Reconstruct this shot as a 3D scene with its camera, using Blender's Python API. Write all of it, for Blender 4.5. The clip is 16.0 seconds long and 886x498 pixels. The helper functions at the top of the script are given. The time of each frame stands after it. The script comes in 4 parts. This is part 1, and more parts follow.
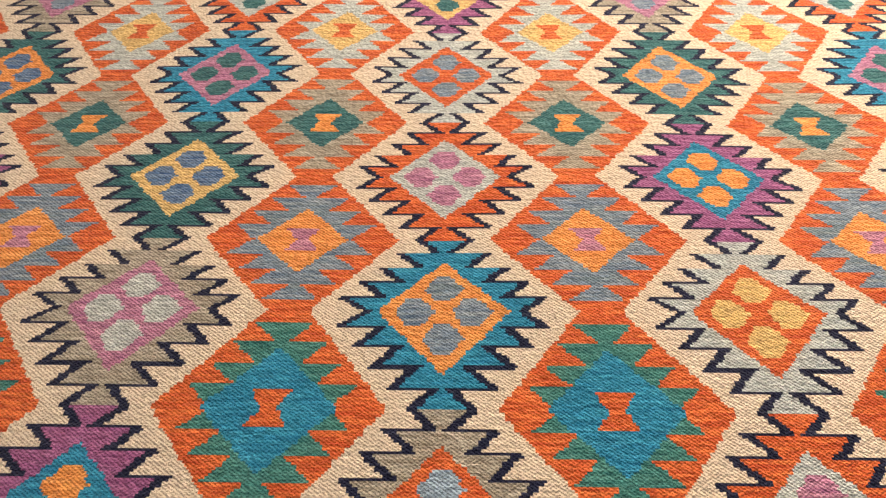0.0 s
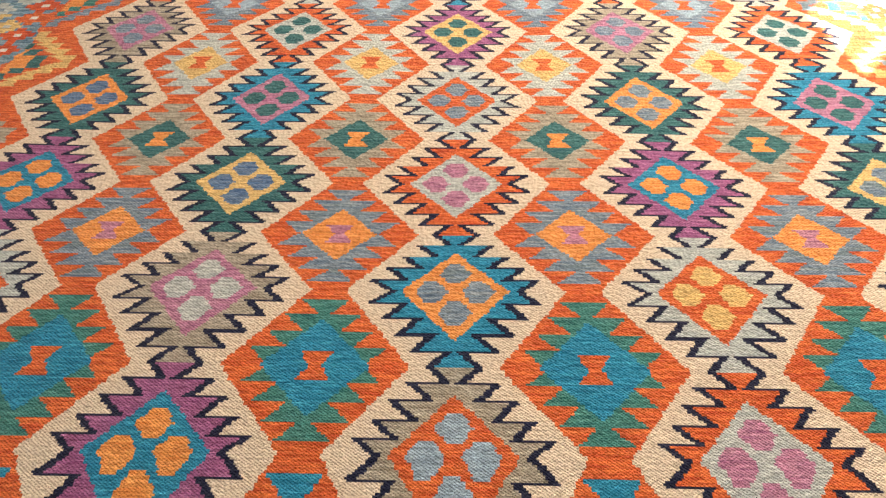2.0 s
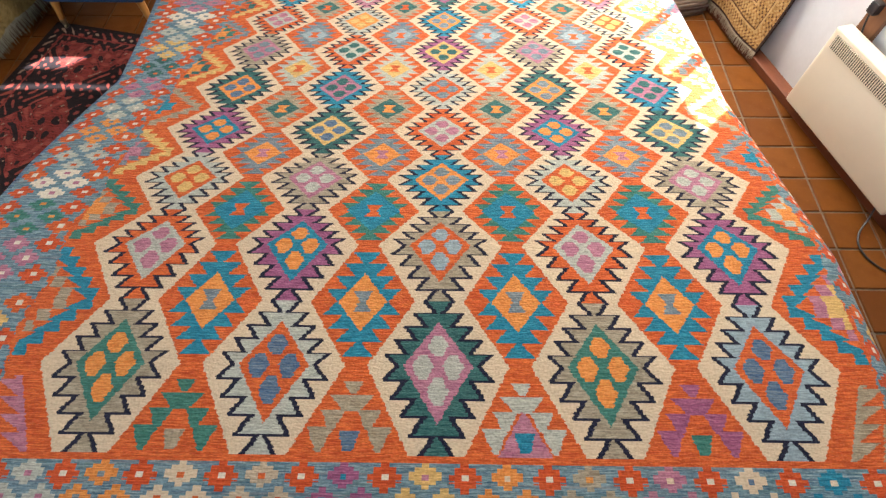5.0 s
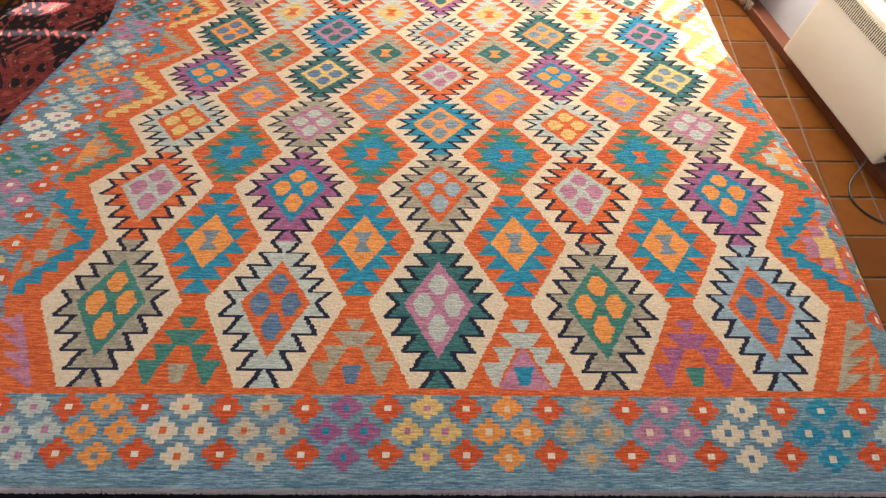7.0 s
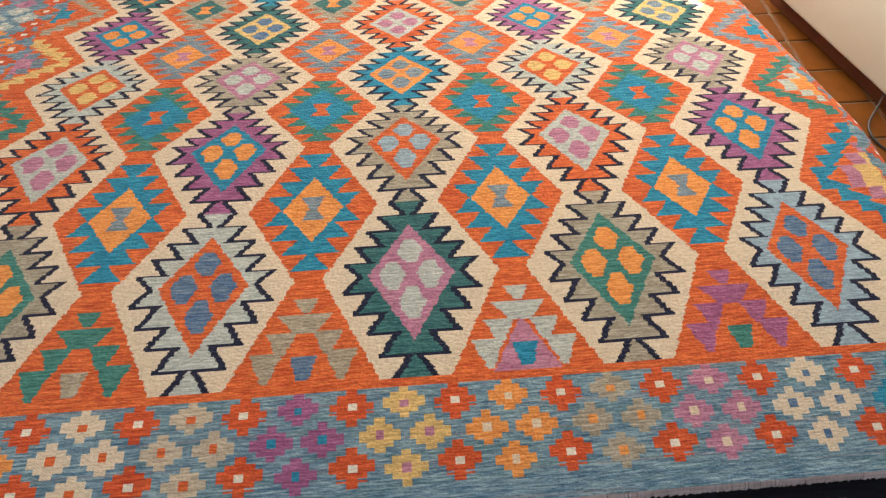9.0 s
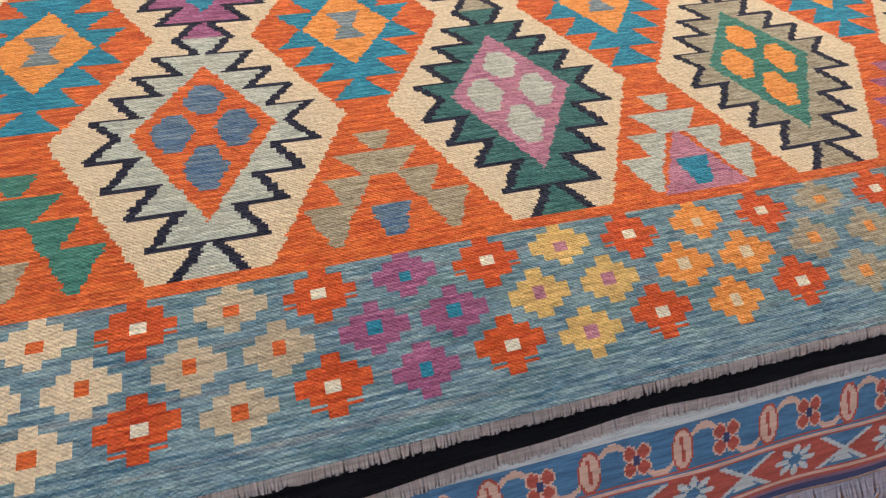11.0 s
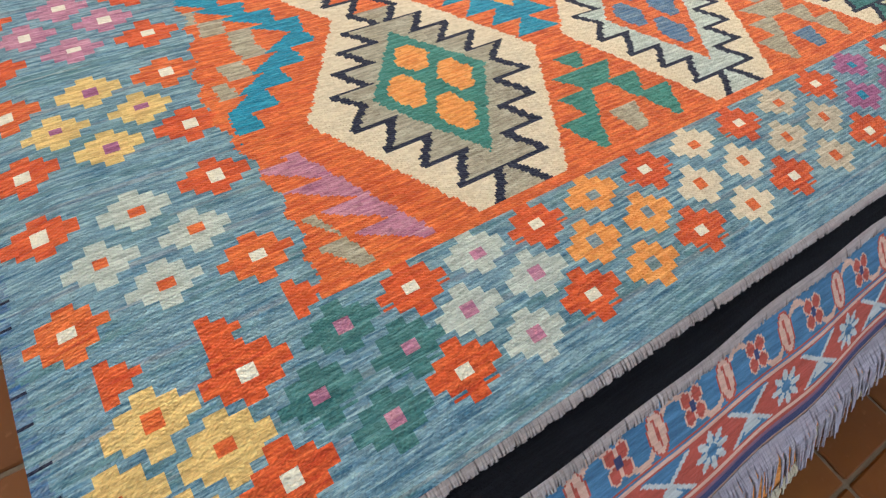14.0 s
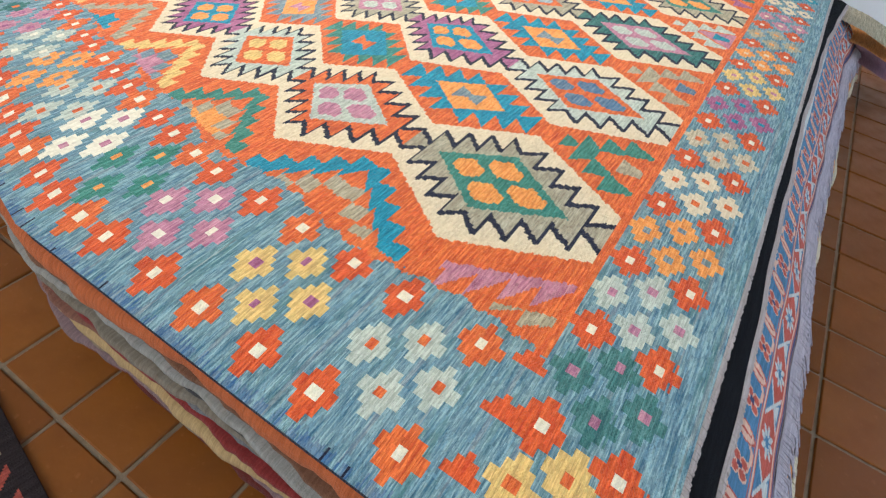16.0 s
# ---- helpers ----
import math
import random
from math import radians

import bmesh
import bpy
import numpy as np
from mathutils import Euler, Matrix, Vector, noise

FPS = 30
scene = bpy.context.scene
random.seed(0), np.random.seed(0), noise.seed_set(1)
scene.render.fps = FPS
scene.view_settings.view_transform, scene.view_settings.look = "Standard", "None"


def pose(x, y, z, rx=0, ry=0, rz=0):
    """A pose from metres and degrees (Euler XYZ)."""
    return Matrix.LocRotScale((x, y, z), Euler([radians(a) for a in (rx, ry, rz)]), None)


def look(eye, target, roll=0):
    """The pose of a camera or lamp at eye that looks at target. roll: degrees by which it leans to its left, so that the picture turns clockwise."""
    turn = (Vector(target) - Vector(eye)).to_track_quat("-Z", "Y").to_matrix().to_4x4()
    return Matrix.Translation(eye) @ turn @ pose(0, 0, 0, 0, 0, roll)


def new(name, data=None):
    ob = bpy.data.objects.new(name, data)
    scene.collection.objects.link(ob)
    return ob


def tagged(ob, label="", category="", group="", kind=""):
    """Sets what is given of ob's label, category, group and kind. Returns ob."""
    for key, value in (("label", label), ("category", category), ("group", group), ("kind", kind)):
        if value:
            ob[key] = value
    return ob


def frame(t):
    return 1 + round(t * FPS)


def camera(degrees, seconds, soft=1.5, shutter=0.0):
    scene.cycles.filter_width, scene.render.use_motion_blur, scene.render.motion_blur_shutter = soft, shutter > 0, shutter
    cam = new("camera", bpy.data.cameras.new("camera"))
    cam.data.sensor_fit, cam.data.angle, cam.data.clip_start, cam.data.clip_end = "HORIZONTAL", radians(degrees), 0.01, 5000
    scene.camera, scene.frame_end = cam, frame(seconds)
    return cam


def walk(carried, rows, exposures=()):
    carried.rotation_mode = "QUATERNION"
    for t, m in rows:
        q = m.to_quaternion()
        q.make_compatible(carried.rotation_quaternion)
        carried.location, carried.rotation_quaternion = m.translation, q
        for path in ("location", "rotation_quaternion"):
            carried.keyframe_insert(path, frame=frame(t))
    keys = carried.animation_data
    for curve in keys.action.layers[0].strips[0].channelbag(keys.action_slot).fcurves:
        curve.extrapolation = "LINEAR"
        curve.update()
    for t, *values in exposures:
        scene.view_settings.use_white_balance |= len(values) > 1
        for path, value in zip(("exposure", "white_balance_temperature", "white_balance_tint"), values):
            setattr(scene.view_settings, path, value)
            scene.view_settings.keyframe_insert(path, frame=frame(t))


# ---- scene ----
cam = camera(80.0, 16.0, soft=1.35)
# seconds, eye, yaw to the left, pitch up, roll
PATH_ROWS = [
    (0.0, 0.0095, 0.4208, 1.1032, 1.75, -62.78, -1.15),
    (0.5, 0.0107, 0.4220, 1.1029, 1.62, -62.94, -1.05),
    (1.0, 0.0094, 0.4220, 1.1035, 1.59, -62.86, -0.92),
    (1.5, 0.0006, 0.3837, 1.1614, 2.38, -62.74, -1.36),
    (2.0, -0.0061, 0.2965, 1.2397, 2.04, -60.75, -1.04),
    (2.5, 0.0052, 0.2047, 1.3140, 1.81, -59.60, -1.05),
    (3.0, 0.0181, 0.0934, 1.4114, 1.21, -57.75, -0.52),
    (3.5, 0.0138, -0.0186, 1.4965, 0.97, -55.71, -0.12),
    (4.0, 0.0088, -0.1529, 1.6010, 0.44, -56.64, 0.39),
    (4.5, 0.0110, -0.3598, 1.7346, 0.35, -56.01, 0.38),
    (5.0, 0.0218, -0.4914, 1.8814, 0.79, -59.22, -0.10),
    (7.5, -0.0104, -0.5788, 1.8018, -1.76, -62.34, 2.10),
    (8.0, 0.0388, -0.5693, 1.7119, -1.12, -61.10, 1.55),
    (10.5, -0.1576, -0.6129, 1.0866, -17.53, -58.37, 4.28),
    (11.0, -0.3212, -0.6031, 0.9910, -22.06, -59.26, 8.90),
    (11.5, -0.4349, -0.5721, 0.9991, -24.05, -59.87, 10.11),
    (12.0, -0.5977, -0.5492, 1.0136, -28.01, -60.44, 11.45),
    (12.5, -0.8201, -0.5876, 1.0247, -30.60, -59.90, 11.38),
    (13.0, -1.0056, -0.5776, 1.0415, -38.35, -59.04, 11.88),
    (13.5, -1.1799, -0.5992, 0.9728, -38.25, -56.31, 8.90),
    (14.0, -1.3533, -0.5515, 0.9254, -40.69, -55.89, 9.66),
    (14.5, -1.4742, -0.5202, 0.9473, -52.67, -54.48, 11.16),
    (15.0, -1.6054, -0.4648, 0.9778, -67.74, -51.48, 11.89),
    (15.5, -1.7113, -0.3664, 1.0530, -71.69, -49.28, 12.41),
    (16.0, -1.7624, -0.2917, 1.0385, -64.84, -45.81, 11.11),
]


def aimed(x, y, z, yaw, pitch, roll):
    a, b = radians(yaw), radians(pitch)
    ahead = Vector((-math.sin(a) * math.cos(b), math.cos(a) * math.cos(b), math.sin(b)))
    return look((x, y, z), Vector((x, y, z)) + ahead, roll)


walk(cam, [(r[0], aimed(*r[1:])) for r in PATH_ROWS],
     exposures=[(0.0, 2.86, 6650, 14), (5.0, 3.14, 6350, 8), (8.0, 3.20, 6350, 8), (10.5, 3.30, 6600, 8), (13.0, 3.58, 6150, 2), (14.2, 3.70, 6020, 0), (15.2, 3.88, 5880, -2), (16.0, 3.80, 5780, -3)])

# ---------------------------------------------------------------- light
SUN_FROM = Vector((0.45, 0.45, 0.77)).normalized()
sky_world = bpy.data.worlds.new("daylight")
scene.world = sky_world
sky_world.use_nodes = True
wn = sky_world.node_tree
sky = wn.nodes.new("ShaderNodeTexSky")
sky.sky_type = "NISHITA"
sky.sun_disc = False
sky.sun_elevation = math.asin(SUN_FROM.z)
sky.sun_rotation = math.atan2(SUN_FROM.x, SUN_FROM.y)
wn.nodes["Background"].inputs[1].default_value = 0.05
wn.links.new(sky.outputs[0], wn.nodes["Background"].inputs[0])

sun_data = bpy.data.lights.new("sun", "SUN")
sun_data.energy, sun_data.angle, sun_data.color = 4.6, radians(0.6), (1.0, 0.98, 0.97)
sun = new("sun", sun_data)
sun.matrix_world = look(SUN_FROM * 10, (0, 0, 0))


# soft area lamp added as fill, set at an unseen opening
def fill_light(name, eye, target, w, h, watts, colour):
    data = bpy.data.lights.new(name, "AREA")
    data.shape, data.size, data.size_y, data.energy, data.color = "RECTANGLE", w, h, watts, colour
    ob = new(name, data)
    ob.matrix_world = look(eye, target)
    return ob


# ---------------------------------------------------------------- materials
SC = 1.2          # plan units to metres
TOP = 0.384       # height of the pile of rugs
COL = {
    "cream": (0.68, 0.555, 0.395), "rust": (0.62, 0.112, 0.026), "orange": (0.80, 0.29, 0.065),
    "red": (0.60, 0.085, 0.02), "yellow": (0.72, 0.47, 0.17), "gold": (0.58, 0.33, 0.07),
    "teal": (0.045, 0.20, 0.165), "forest": (0.026, 0.120, 0.115), "turquoise": (0.015, 0.22, 0.36),
    "denim": (0.075, 0.150, 0.25), "navy": (0.010, 0.012, 0.035), "purple": (0.32, 0.095, 0.21),
    "mauve": (0.46, 0.17, 0.26), "taupe": (0.37, 0.32, 0.23), "silver": (0.46, 0.49, 0.43),
    "slate": (0.17, 0.24, 0.30), "sky": (0.30, 0.40, 0.46), "lake": (0.150, 0.265, 0.350),
    "white": (0.74, 0.68, 0.56), "sea": (0.055, 0.165, 0.160), "sand": (0.52, 0.43, 0.31),
}
ORDER = list(COL)
IDX = {n: i for i, n in enumerate(ORDER)}


def nodes_of(name, rough):
    m = bpy.data.materials.new(name)
    m.use_nodes = True
    t = m.node_tree
    b = t.nodes["Principled BSDF"]
    b.inputs["Roughness"].default_value = rough
    return m, t, b


def noise_at(t, vec, scale, detail=3.0, rough=0.55):
    n = t.nodes.new("ShaderNodeTexNoise")
    n.inputs["Scale"].default_value, n.inputs["Detail"].default_value = scale, detail
    n.inputs["Roughness"].default_value = rough
    if vec is not None:
        t.links.new(vec, n.inputs["Vector"])
    return n.outputs["Fac"]


def math_node(t, op, a, b):
    n = t.nodes.new("ShaderNodeMath")
    n.operation = op
    for i, v in enumerate((a, b)):
        if isinstance(v, (int, float)):
            n.inputs[i].default_value = v
        else:
            t.links.new(v, n.inputs[i])
    return n.outputs[0]


def stretched(t, sx, sy, sz):
    tc = t.nodes.new("ShaderNodeTexCoord")
    mp = t.nodes.new("ShaderNodeMapping")
    mp.inputs["Scale"].default_value = (sx, sy, sz)
    t.links.new(tc.outputs["Object"], mp.inputs["Vector"])
    return mp.outputs[0]


def mixed(t, fac, a, b):
    n = t.nodes.new("ShaderNodeMix")
    n.data_type = "RGBA"
    for key, v in ((0, fac), (6, a), (7, b)):
        if isinstance(v, (int, float)):
            n.inputs[key].default_value = v
        elif isinstance(v, tuple):
            n.inputs[key].default_value = (*v, 1)
        else:
            t.links.new(v, n.inputs[key])
    return n.outputs[2]


def ramp(t, fac, lo, hi):
    n = t.nodes.new("ShaderNodeMapRange")
    n.inputs[1].default_value, n.inputs[2].default_value = lo, hi
    t.links.new(fac, n.inputs[0])
    return n.outputs[0]


def bump(t, b, height, strength, distance):
    n = t.nodes.new("ShaderNodeBump")
    n.inputs["Strength"].default_value, n.inputs["Distance"].default_value = strength, distance
    t.links.new(height, n.inputs["Height"])
    t.links.new(n.outputs[0], b.inputs["Normal"])


def stitches(t, wide, high, seed):
    """A random value for every single stitch of the weave."""
    snap = t.nodes.new("ShaderNodeVectorMath")
    snap.operation = "SNAP"
    snap.inputs[1].default_value = (wide, high, 1.0)
    t.links.new(stretched(t, 1, 1, 1), snap.inputs[0])
    wnz = t.nodes.new("ShaderNodeTexWhiteNoise")
    wnz.noise_dimensions = "4D"
    wnz.inputs["W"].default_value = seed
    t.links.new(snap.outputs[0], wnz.inputs["Vector"])
    return wnz.outputs["Value"]


def wool(name, c, abrash=0.35, weave=True, pile=False, deep=None, pale=None, tint=None):
    """Hand-dyed wool: streaks of uneven dye along the weft, fine ribs of the weave."""
    m, t, b = nodes_of("wool_" + name, 0.92)
    b.inputs["Specular IOR Level"].default_value = 0.10
    b.inputs["Sheen Weight"].default_value = 0.0 if max(c) < 0.03 else 0.05
    streak = ramp(t, noise_at(t, stretched(t, 13, 190, 13), 1.0, 4.0, 0.7), 0.38, 0.62)
    broad = ramp(t, noise_at(t, stretched(t, 2.2, 16, 2), 1.0, 2.0), 0.3, 0.7)
    grain = ramp(t, noise_at(t, stretched(t, 150, 300, 150), 1.0, 2.0), 0.3, 0.7)
    dark = deep or tuple(v * (1 - abrash) for v in c)
    lite = pale or tuple(min(0.9, v * (1 + 0.45 * abrash) + 0.02 * abrash) for v in c)
    base = mixed(t, streak, dark, lite)
    base = mixed(t, math_node(t, "MULTIPLY", broad, 0.22), base, tuple(v * (1 - 0.7 * abrash) for v in c))
    if tint:
        run_out = ramp(t, noise_at(t, stretched(t, 3.0, 34, 3), 1.0, 3.0, 0.7), 0.50, 0.66)
        base = mixed(t, math_node(t, "MULTIPLY", run_out, 0.75), base, tint)
    base = mixed(t, math_node(t, "MULTIPLY", grain, 0.26), base, tuple(v * 0.58 for v in c))
    # thread and stitch contrast also puts shading of the ribs into the colour
    thread = ramp(t, noise_at(t, stretched(t, 28, 620, 28), 1.0, 2.0), 0.52, 0.70)
    base = mixed(t, math_node(t, "MULTIPLY", thread, 0.40 if abrash > 0.15 else 0.16), base, tuple(v * 0.45 for v in c))
    if weave:
        one = stitches(t, 0.0072, 0.0034, 1.0)
        base = mixed(t, math_node(t, "MULTIPLY", ramp(t, one, 0.50, 1.0), 0.42 if abrash > 0.2 else 0.26), base, tuple(v * 0.40 for v in c))
        other = stitches(t, 0.0144, 0.0034, 7.0)
        base = mixed(t, math_node(t, "MULTIPLY", ramp(t, other, 0.62, 1.0), 0.36 if abrash > 0.2 else 0.2), base, tuple(min(0.9, v * 1.40 + 0.012) for v in c))
        if abrash > 0.2:
            light_weft = ramp(t, noise_at(t, stretched(t, 22, 270, 22), 1.0, 3.0, 0.65), 0.54, 0.66)
            base = mixed(t, math_node(t, "MULTIPLY", light_weft, 0.72), base, tuple(min(0.9, v * 1.12 + 0.015) for v in lite))
            moved = t.nodes.new("ShaderNodeVectorMath")
            moved.inputs[1].default_value = (31.0, 17.0, 5.0)
            t.links.new(stretched(t, 17, 240, 17), moved.inputs[0])
            dark_weft = ramp(t, noise_at(t, moved.outputs[0], 1.0, 3.0, 0.65), 0.54, 0.68)
            base = mixed(t, math_node(t, "MULTIPLY", dark_weft, 0.75), base, tuple(v * 0.72 for v in dark))
    t.links.new(base, b.inputs["Base Color"])
    if weave:
        vec = stretched(t, 1, 1, 1)
        sep = t.nodes.new("ShaderNodeSeparateXYZ")
        t.links.new(vec, sep.inputs[0])
        warp = math_node(t, "SINE", math_node(t, "MULTIPLY", sep.outputs[0], 2 * math.pi / 0.0072), 0.0)
        weft = math_node(t, "SINE", math_node(t, "MULTIPLY", sep.outputs[1], 2 * math.pi / 0.0046), 0.0)
        knot = math_node(t, "MULTIPLY", warp, weft)
        lump = noise_at(t, stretched(t, 140, 200, 140), 1.0, 2.0)
        h = math_node(t, "ADD", math_node(t, "MULTIPLY", knot, 0.13), math_node(t, "MULTIPLY", lump, 1.3))
        h = math_node(t, "ADD", h, math_node(t, "MULTIPLY", one, 0.55))
        bump(t, b, h, 1.0, 0.0065)
    else:
        h = noise_at(t, stretched(t, 320, 320, 320), 1.0, 3.0)
        bump(t, b, h, 0.8, 0.004 if pile else 0.002)
    return m


STRONG = {"rust": 0.40, "lake": 0.42, "slate": 0.45, "taupe": 0.40, "mauve": 0.42, "teal": 0.45, "denim": 0.45,
          "cream": 0.10, "white": 0.12, "turquoise": 0.42, "navy": 0.3, "orange": 0.26}
SPAN = {"lake": ((0.030, 0.105, 0.185), (0.30, 0.42, 0.45)), "denim": ((0.030, 0.10, 0.25), (0.20, 0.27, 0.33)), "forest": ((0.013, 0.080, 0.085), (0.075, 0.20, 0.19)), "silver": ((0.34, 0.37, 0.34), (0.54, 0.57, 0.50)), "sea": ((0.020, 0.095, 0.100), (0.115, 0.245, 0.235)), "slate": ((0.08, 0.14, 0.22), (0.30, 0.35, 0.36)),
        "rust": ((0.44, 0.050, 0.015), (0.80, 0.205, 0.050)), "orange": ((0.66, 0.20, 0.04), (0.86, 0.36, 0.10)),
        "mauve": ((0.30, 0.10, 0.19), (0.56, 0.28, 0.34)), "taupe": ((0.24, 0.20, 0.14), (0.46, 0.41, 0.31)), "red": ((0.42, 0.040, 0.015), (0.72, 0.14, 0.035)),
        "purple": ((0.22, 0.055, 0.15), (0.42, 0.16, 0.28)), "teal": ((0.022, 0.13, 0.115), (0.09, 0.27, 0.22)), "turquoise": ((0.010, 0.14, 0.24), (0.04, 0.31, 0.43))}
TINT = {"lake": (0.085, 0.185, 0.180), "slate": (0.14, 0.20, 0.19)}
WOOL = [wool(n, COL[n], STRONG.get(n, 0.30), deep=SPAN.get(n, (None, None))[0], pale=SPAN.get(n, (None, None))[1], tint=TINT.get(n)) for n in ORDER]


def plain(name, c, rough=0.6, var=0.25, scale=18.0, bumpy=0.0, metal=0.0, stretch=(1, 1, 1)):
    m, t, b = nodes_of(name, rough)
    b.inputs["Metallic"].default_value = metal
    f1 = ramp(t, noise_at(t, stretched(t, *stretch), scale, 4.0), 0.3, 0.7)
    f2 = ramp(t, noise_at(t, stretched(t, *stretch), scale * 9, 2.0), 0.3, 0.7)
    base = mixed(t, f1, tuple(v * (1 - var) for v in c), tuple(min(0.95, v * (1 + var * 0.6)) for v in c))
    base = mixed(t, math_node(t, "MULTIPLY", f2, 0.35), base, tuple(v * (1 - var) for v in c))
    t.links.new(base, b.inputs["Base Color"])
    if bumpy:
        bump(t, b, f2, 0.5, bumpy)
    return m


def tile_material():
    m, t, b = nodes_of("terracotta", 0.5)
    b.inputs["Specular IOR Level"].default_value = 0.16
    info = t.nodes.new("ShaderNodeObjectInfo")
    geo = t.nodes.new("ShaderNodeNewGeometry")
    r = math_node(t, "FRACT", math_node(t, "ADD", info.outputs["Random"], geo.outputs["Random Per Island"]), 0.0)
    tone = mixed(t, r, (0.120, 0.037, 0.005), (0.180, 0.061, 0.009))
    cloud = ramp(t, noise_at(t, stretched(t, 1, 1, 1), 11.0, 4.0), 0.3, 0.75)
    tone = mixed(t, math_node(t, "MULTIPLY", cloud, 0.55), tone, (0.10, 0.030, 0.006))
    spots = ramp(t, noise_at(t, stretched(t, 1, 1, 1), 60.0, 3.0), 0.62, 0.78)
    tone = mixed(t, math_node(t, "MULTIPLY", spots, 0.35), tone, (0.26, 0.10, 0.04))
    t.links.new(tone, b.inputs["Base Color"])
    t.links.new(math_node(t, "ADD", math_node(t, "MULTIPLY", cloud, 0.25), 0.36), b.inputs["Roughness"])
    bump(t, b, noise_at(t, stretched(t, 1, 1, 1), 45.0, 4.0), 0.25, 0.003)
    return m


TILE = tile_material()
GROUT = plain("grout", (0.17, 0.125, 0.085), 0.9, 0.3, 30, 0.002)
PLASTER = plain("plaster", (0.66, 0.68, 0.72), 0.85, 0.08, 3.0, 0.002)
CEIL = plain("ceiling_paint", (0.72, 0.70, 0.66), 0.9, 0.06, 3.0)
ENAMEL = plain("cream_enamel", (0.78, 0.70, 0.54), 0.35, 0.04, 5.0)
GRILLE = plain("grille_dark", (0.10, 0.085, 0.06), 0.5, 0.2, 30)
TIMBER = plain("timber", (0.20, 0.085, 0.035), 0.55, 0.4, 6.0, 0.001, stretch=(1, 1, 0.1))
OAK = plain("golden_oak", (0.42, 0.20, 0.05), 0.4, 0.35, 10.0, stretch=(3, 3, 0.4))
DARKWOOD = plain("dark_wood", (0.06, 0.03, 0.018), 0.5, 0.4, 8.0, stretch=(1, 1, 0.1))
BRASS = plain("castor_metal", (0.45, 0.38, 0.26), 0.35, 0.2, 40, metal=1.0)
BLACKPL = plain("black_plastic", (0.02, 0.02, 0.022), 0.4, 0.1, 40)
WHITEPL = plain("white_plastic", (0.75, 0.74, 0.70), 0.35, 0.05, 40)


# ---------------------------------------------------------------- mesh helpers
def part(name, bm, material, parent=None, label=""):
    me = bpy.data.meshes.new(name)
    bm.to_mesh(me)
    bm.free()
    for mt in (material if isinstance(material, (list, tuple)) else [material]):
        me.materials.append(mt)
    ob = new(name, me)
    if parent is not None:
        ob.parent = parent
    if label:
        ob["label"] = label
    return ob


def thing(name, label, category, at=(0, 0, 0), turn=0.0, group="", kind=""):
    e = new(name)
    e.empty_display_size = 0.1
    e.matrix_world = pose(*at, 0, 0, turn)
    return tagged(e, label, category, group, kind)


def box(bm, lo, hi, bevel=0.0, seg=2):
    m = bmesh.ops.create_cube(bm, size=1.0)
    vs = m["verts"]
    for v in vs:
        v.co = Vector([lo[i] + (v.co[i] + 0.5) * (hi[i] - lo[i]) for i in range(3)])
    if bevel:
        es = {e for v in vs for e in v.link_edges}
        bmesh.ops.bevel(bm, geom=list(es), offset=bevel, segments=seg, profile=0.6, affect="EDGES")
    return bm


def boxed(lo, hi, bevel=0.0, seg=2):
    return box(bmesh.new(), lo, hi, bevel, seg)


def lofted(rings, closed=True, cap=True):
    """A skin over rings of points."""
    bm = bmesh.new()
    rows = [[bm.verts.new(p) for p in r] for r in rings]
    n = len(rows[0])
    for a, b in zip(rows, rows[1:]):
        for i in range(n if closed else n - 1):
            j = (i + 1) % n
            bm.faces.new((a[i], a[j], b[j], b[i]))
    if cap and closed:
        bm.faces.new(rows[0][::-1])
        bm.faces.new(rows[-1])
    bmesh.ops.recalc_face_normals(bm, faces=bm.faces)
    return bm


def mesh_arrays(name, verts, quads, mats, index, parent, smooth=False):
    """A mesh from numpy arrays of corners and quads, with a material for each quad."""
    me = bpy.data.meshes.new(name)
    used = np.unique(quads)
    back = np.full(len(verts), -1, dtype=np.int64)
    back[used] = np.arange(len(used))
    q = back[quads]
    me.vertices.add(len(used))
    me.vertices.foreach_set("co", verts[used].astype(np.float32).ravel())
    me.loops.add(q.size)
    me.loops.foreach_set("vertex_index", q.astype(np.int32).ravel())
    me.polygons.add(len(q))
    me.polygons.foreach_set("loop_start", (np.arange(len(q)) * 4).astype(np.int32))
    kinds = np.unique(index)
    for k in kinds:
        me.materials.append(mats[int(k)])
    me.polygons.foreach_set("material_index", np.searchsorted(kinds, index).astype(np.int32))
    me.update(calc_edges=True)
    if smooth:
        me.shade_smooth()
    ob = new(name, me)
    ob.parent = parent
    return ob


# ---------------------------------------------------------------- plan of the kilim
V_AT = np.array([-1.05, -0.5, 0.0, 1.0, 2.0, 3.0, 4.0, 5.0, 6.0, 7.0, 7.5, 7.82])
Y_AT = np.array([-0.414, -0.207, 0.0, 0.342, 0.573, 0.768, 0.957, 1.148, 1.315, 1.470, 1.548, 1.598])
PITCH_AT = np.array([0.400, 0.400, 0.400, 0.395, 0.377, 0.360, 0.342, 0.323, 0.303, 0.287, 0.279, 0.273])


def x_pitch(y):
    return np.interp(y, Y_AT, PITCH_AT)


def left_edge(y):
    """Where the long free edge of the cloth lies."""
    return np.maximum(3.29 * x_pitch(y), np.interp(y, [0.45, 0.62, 0.80, 1.0], [1.316, 1.275, 1.20, 1.11]))


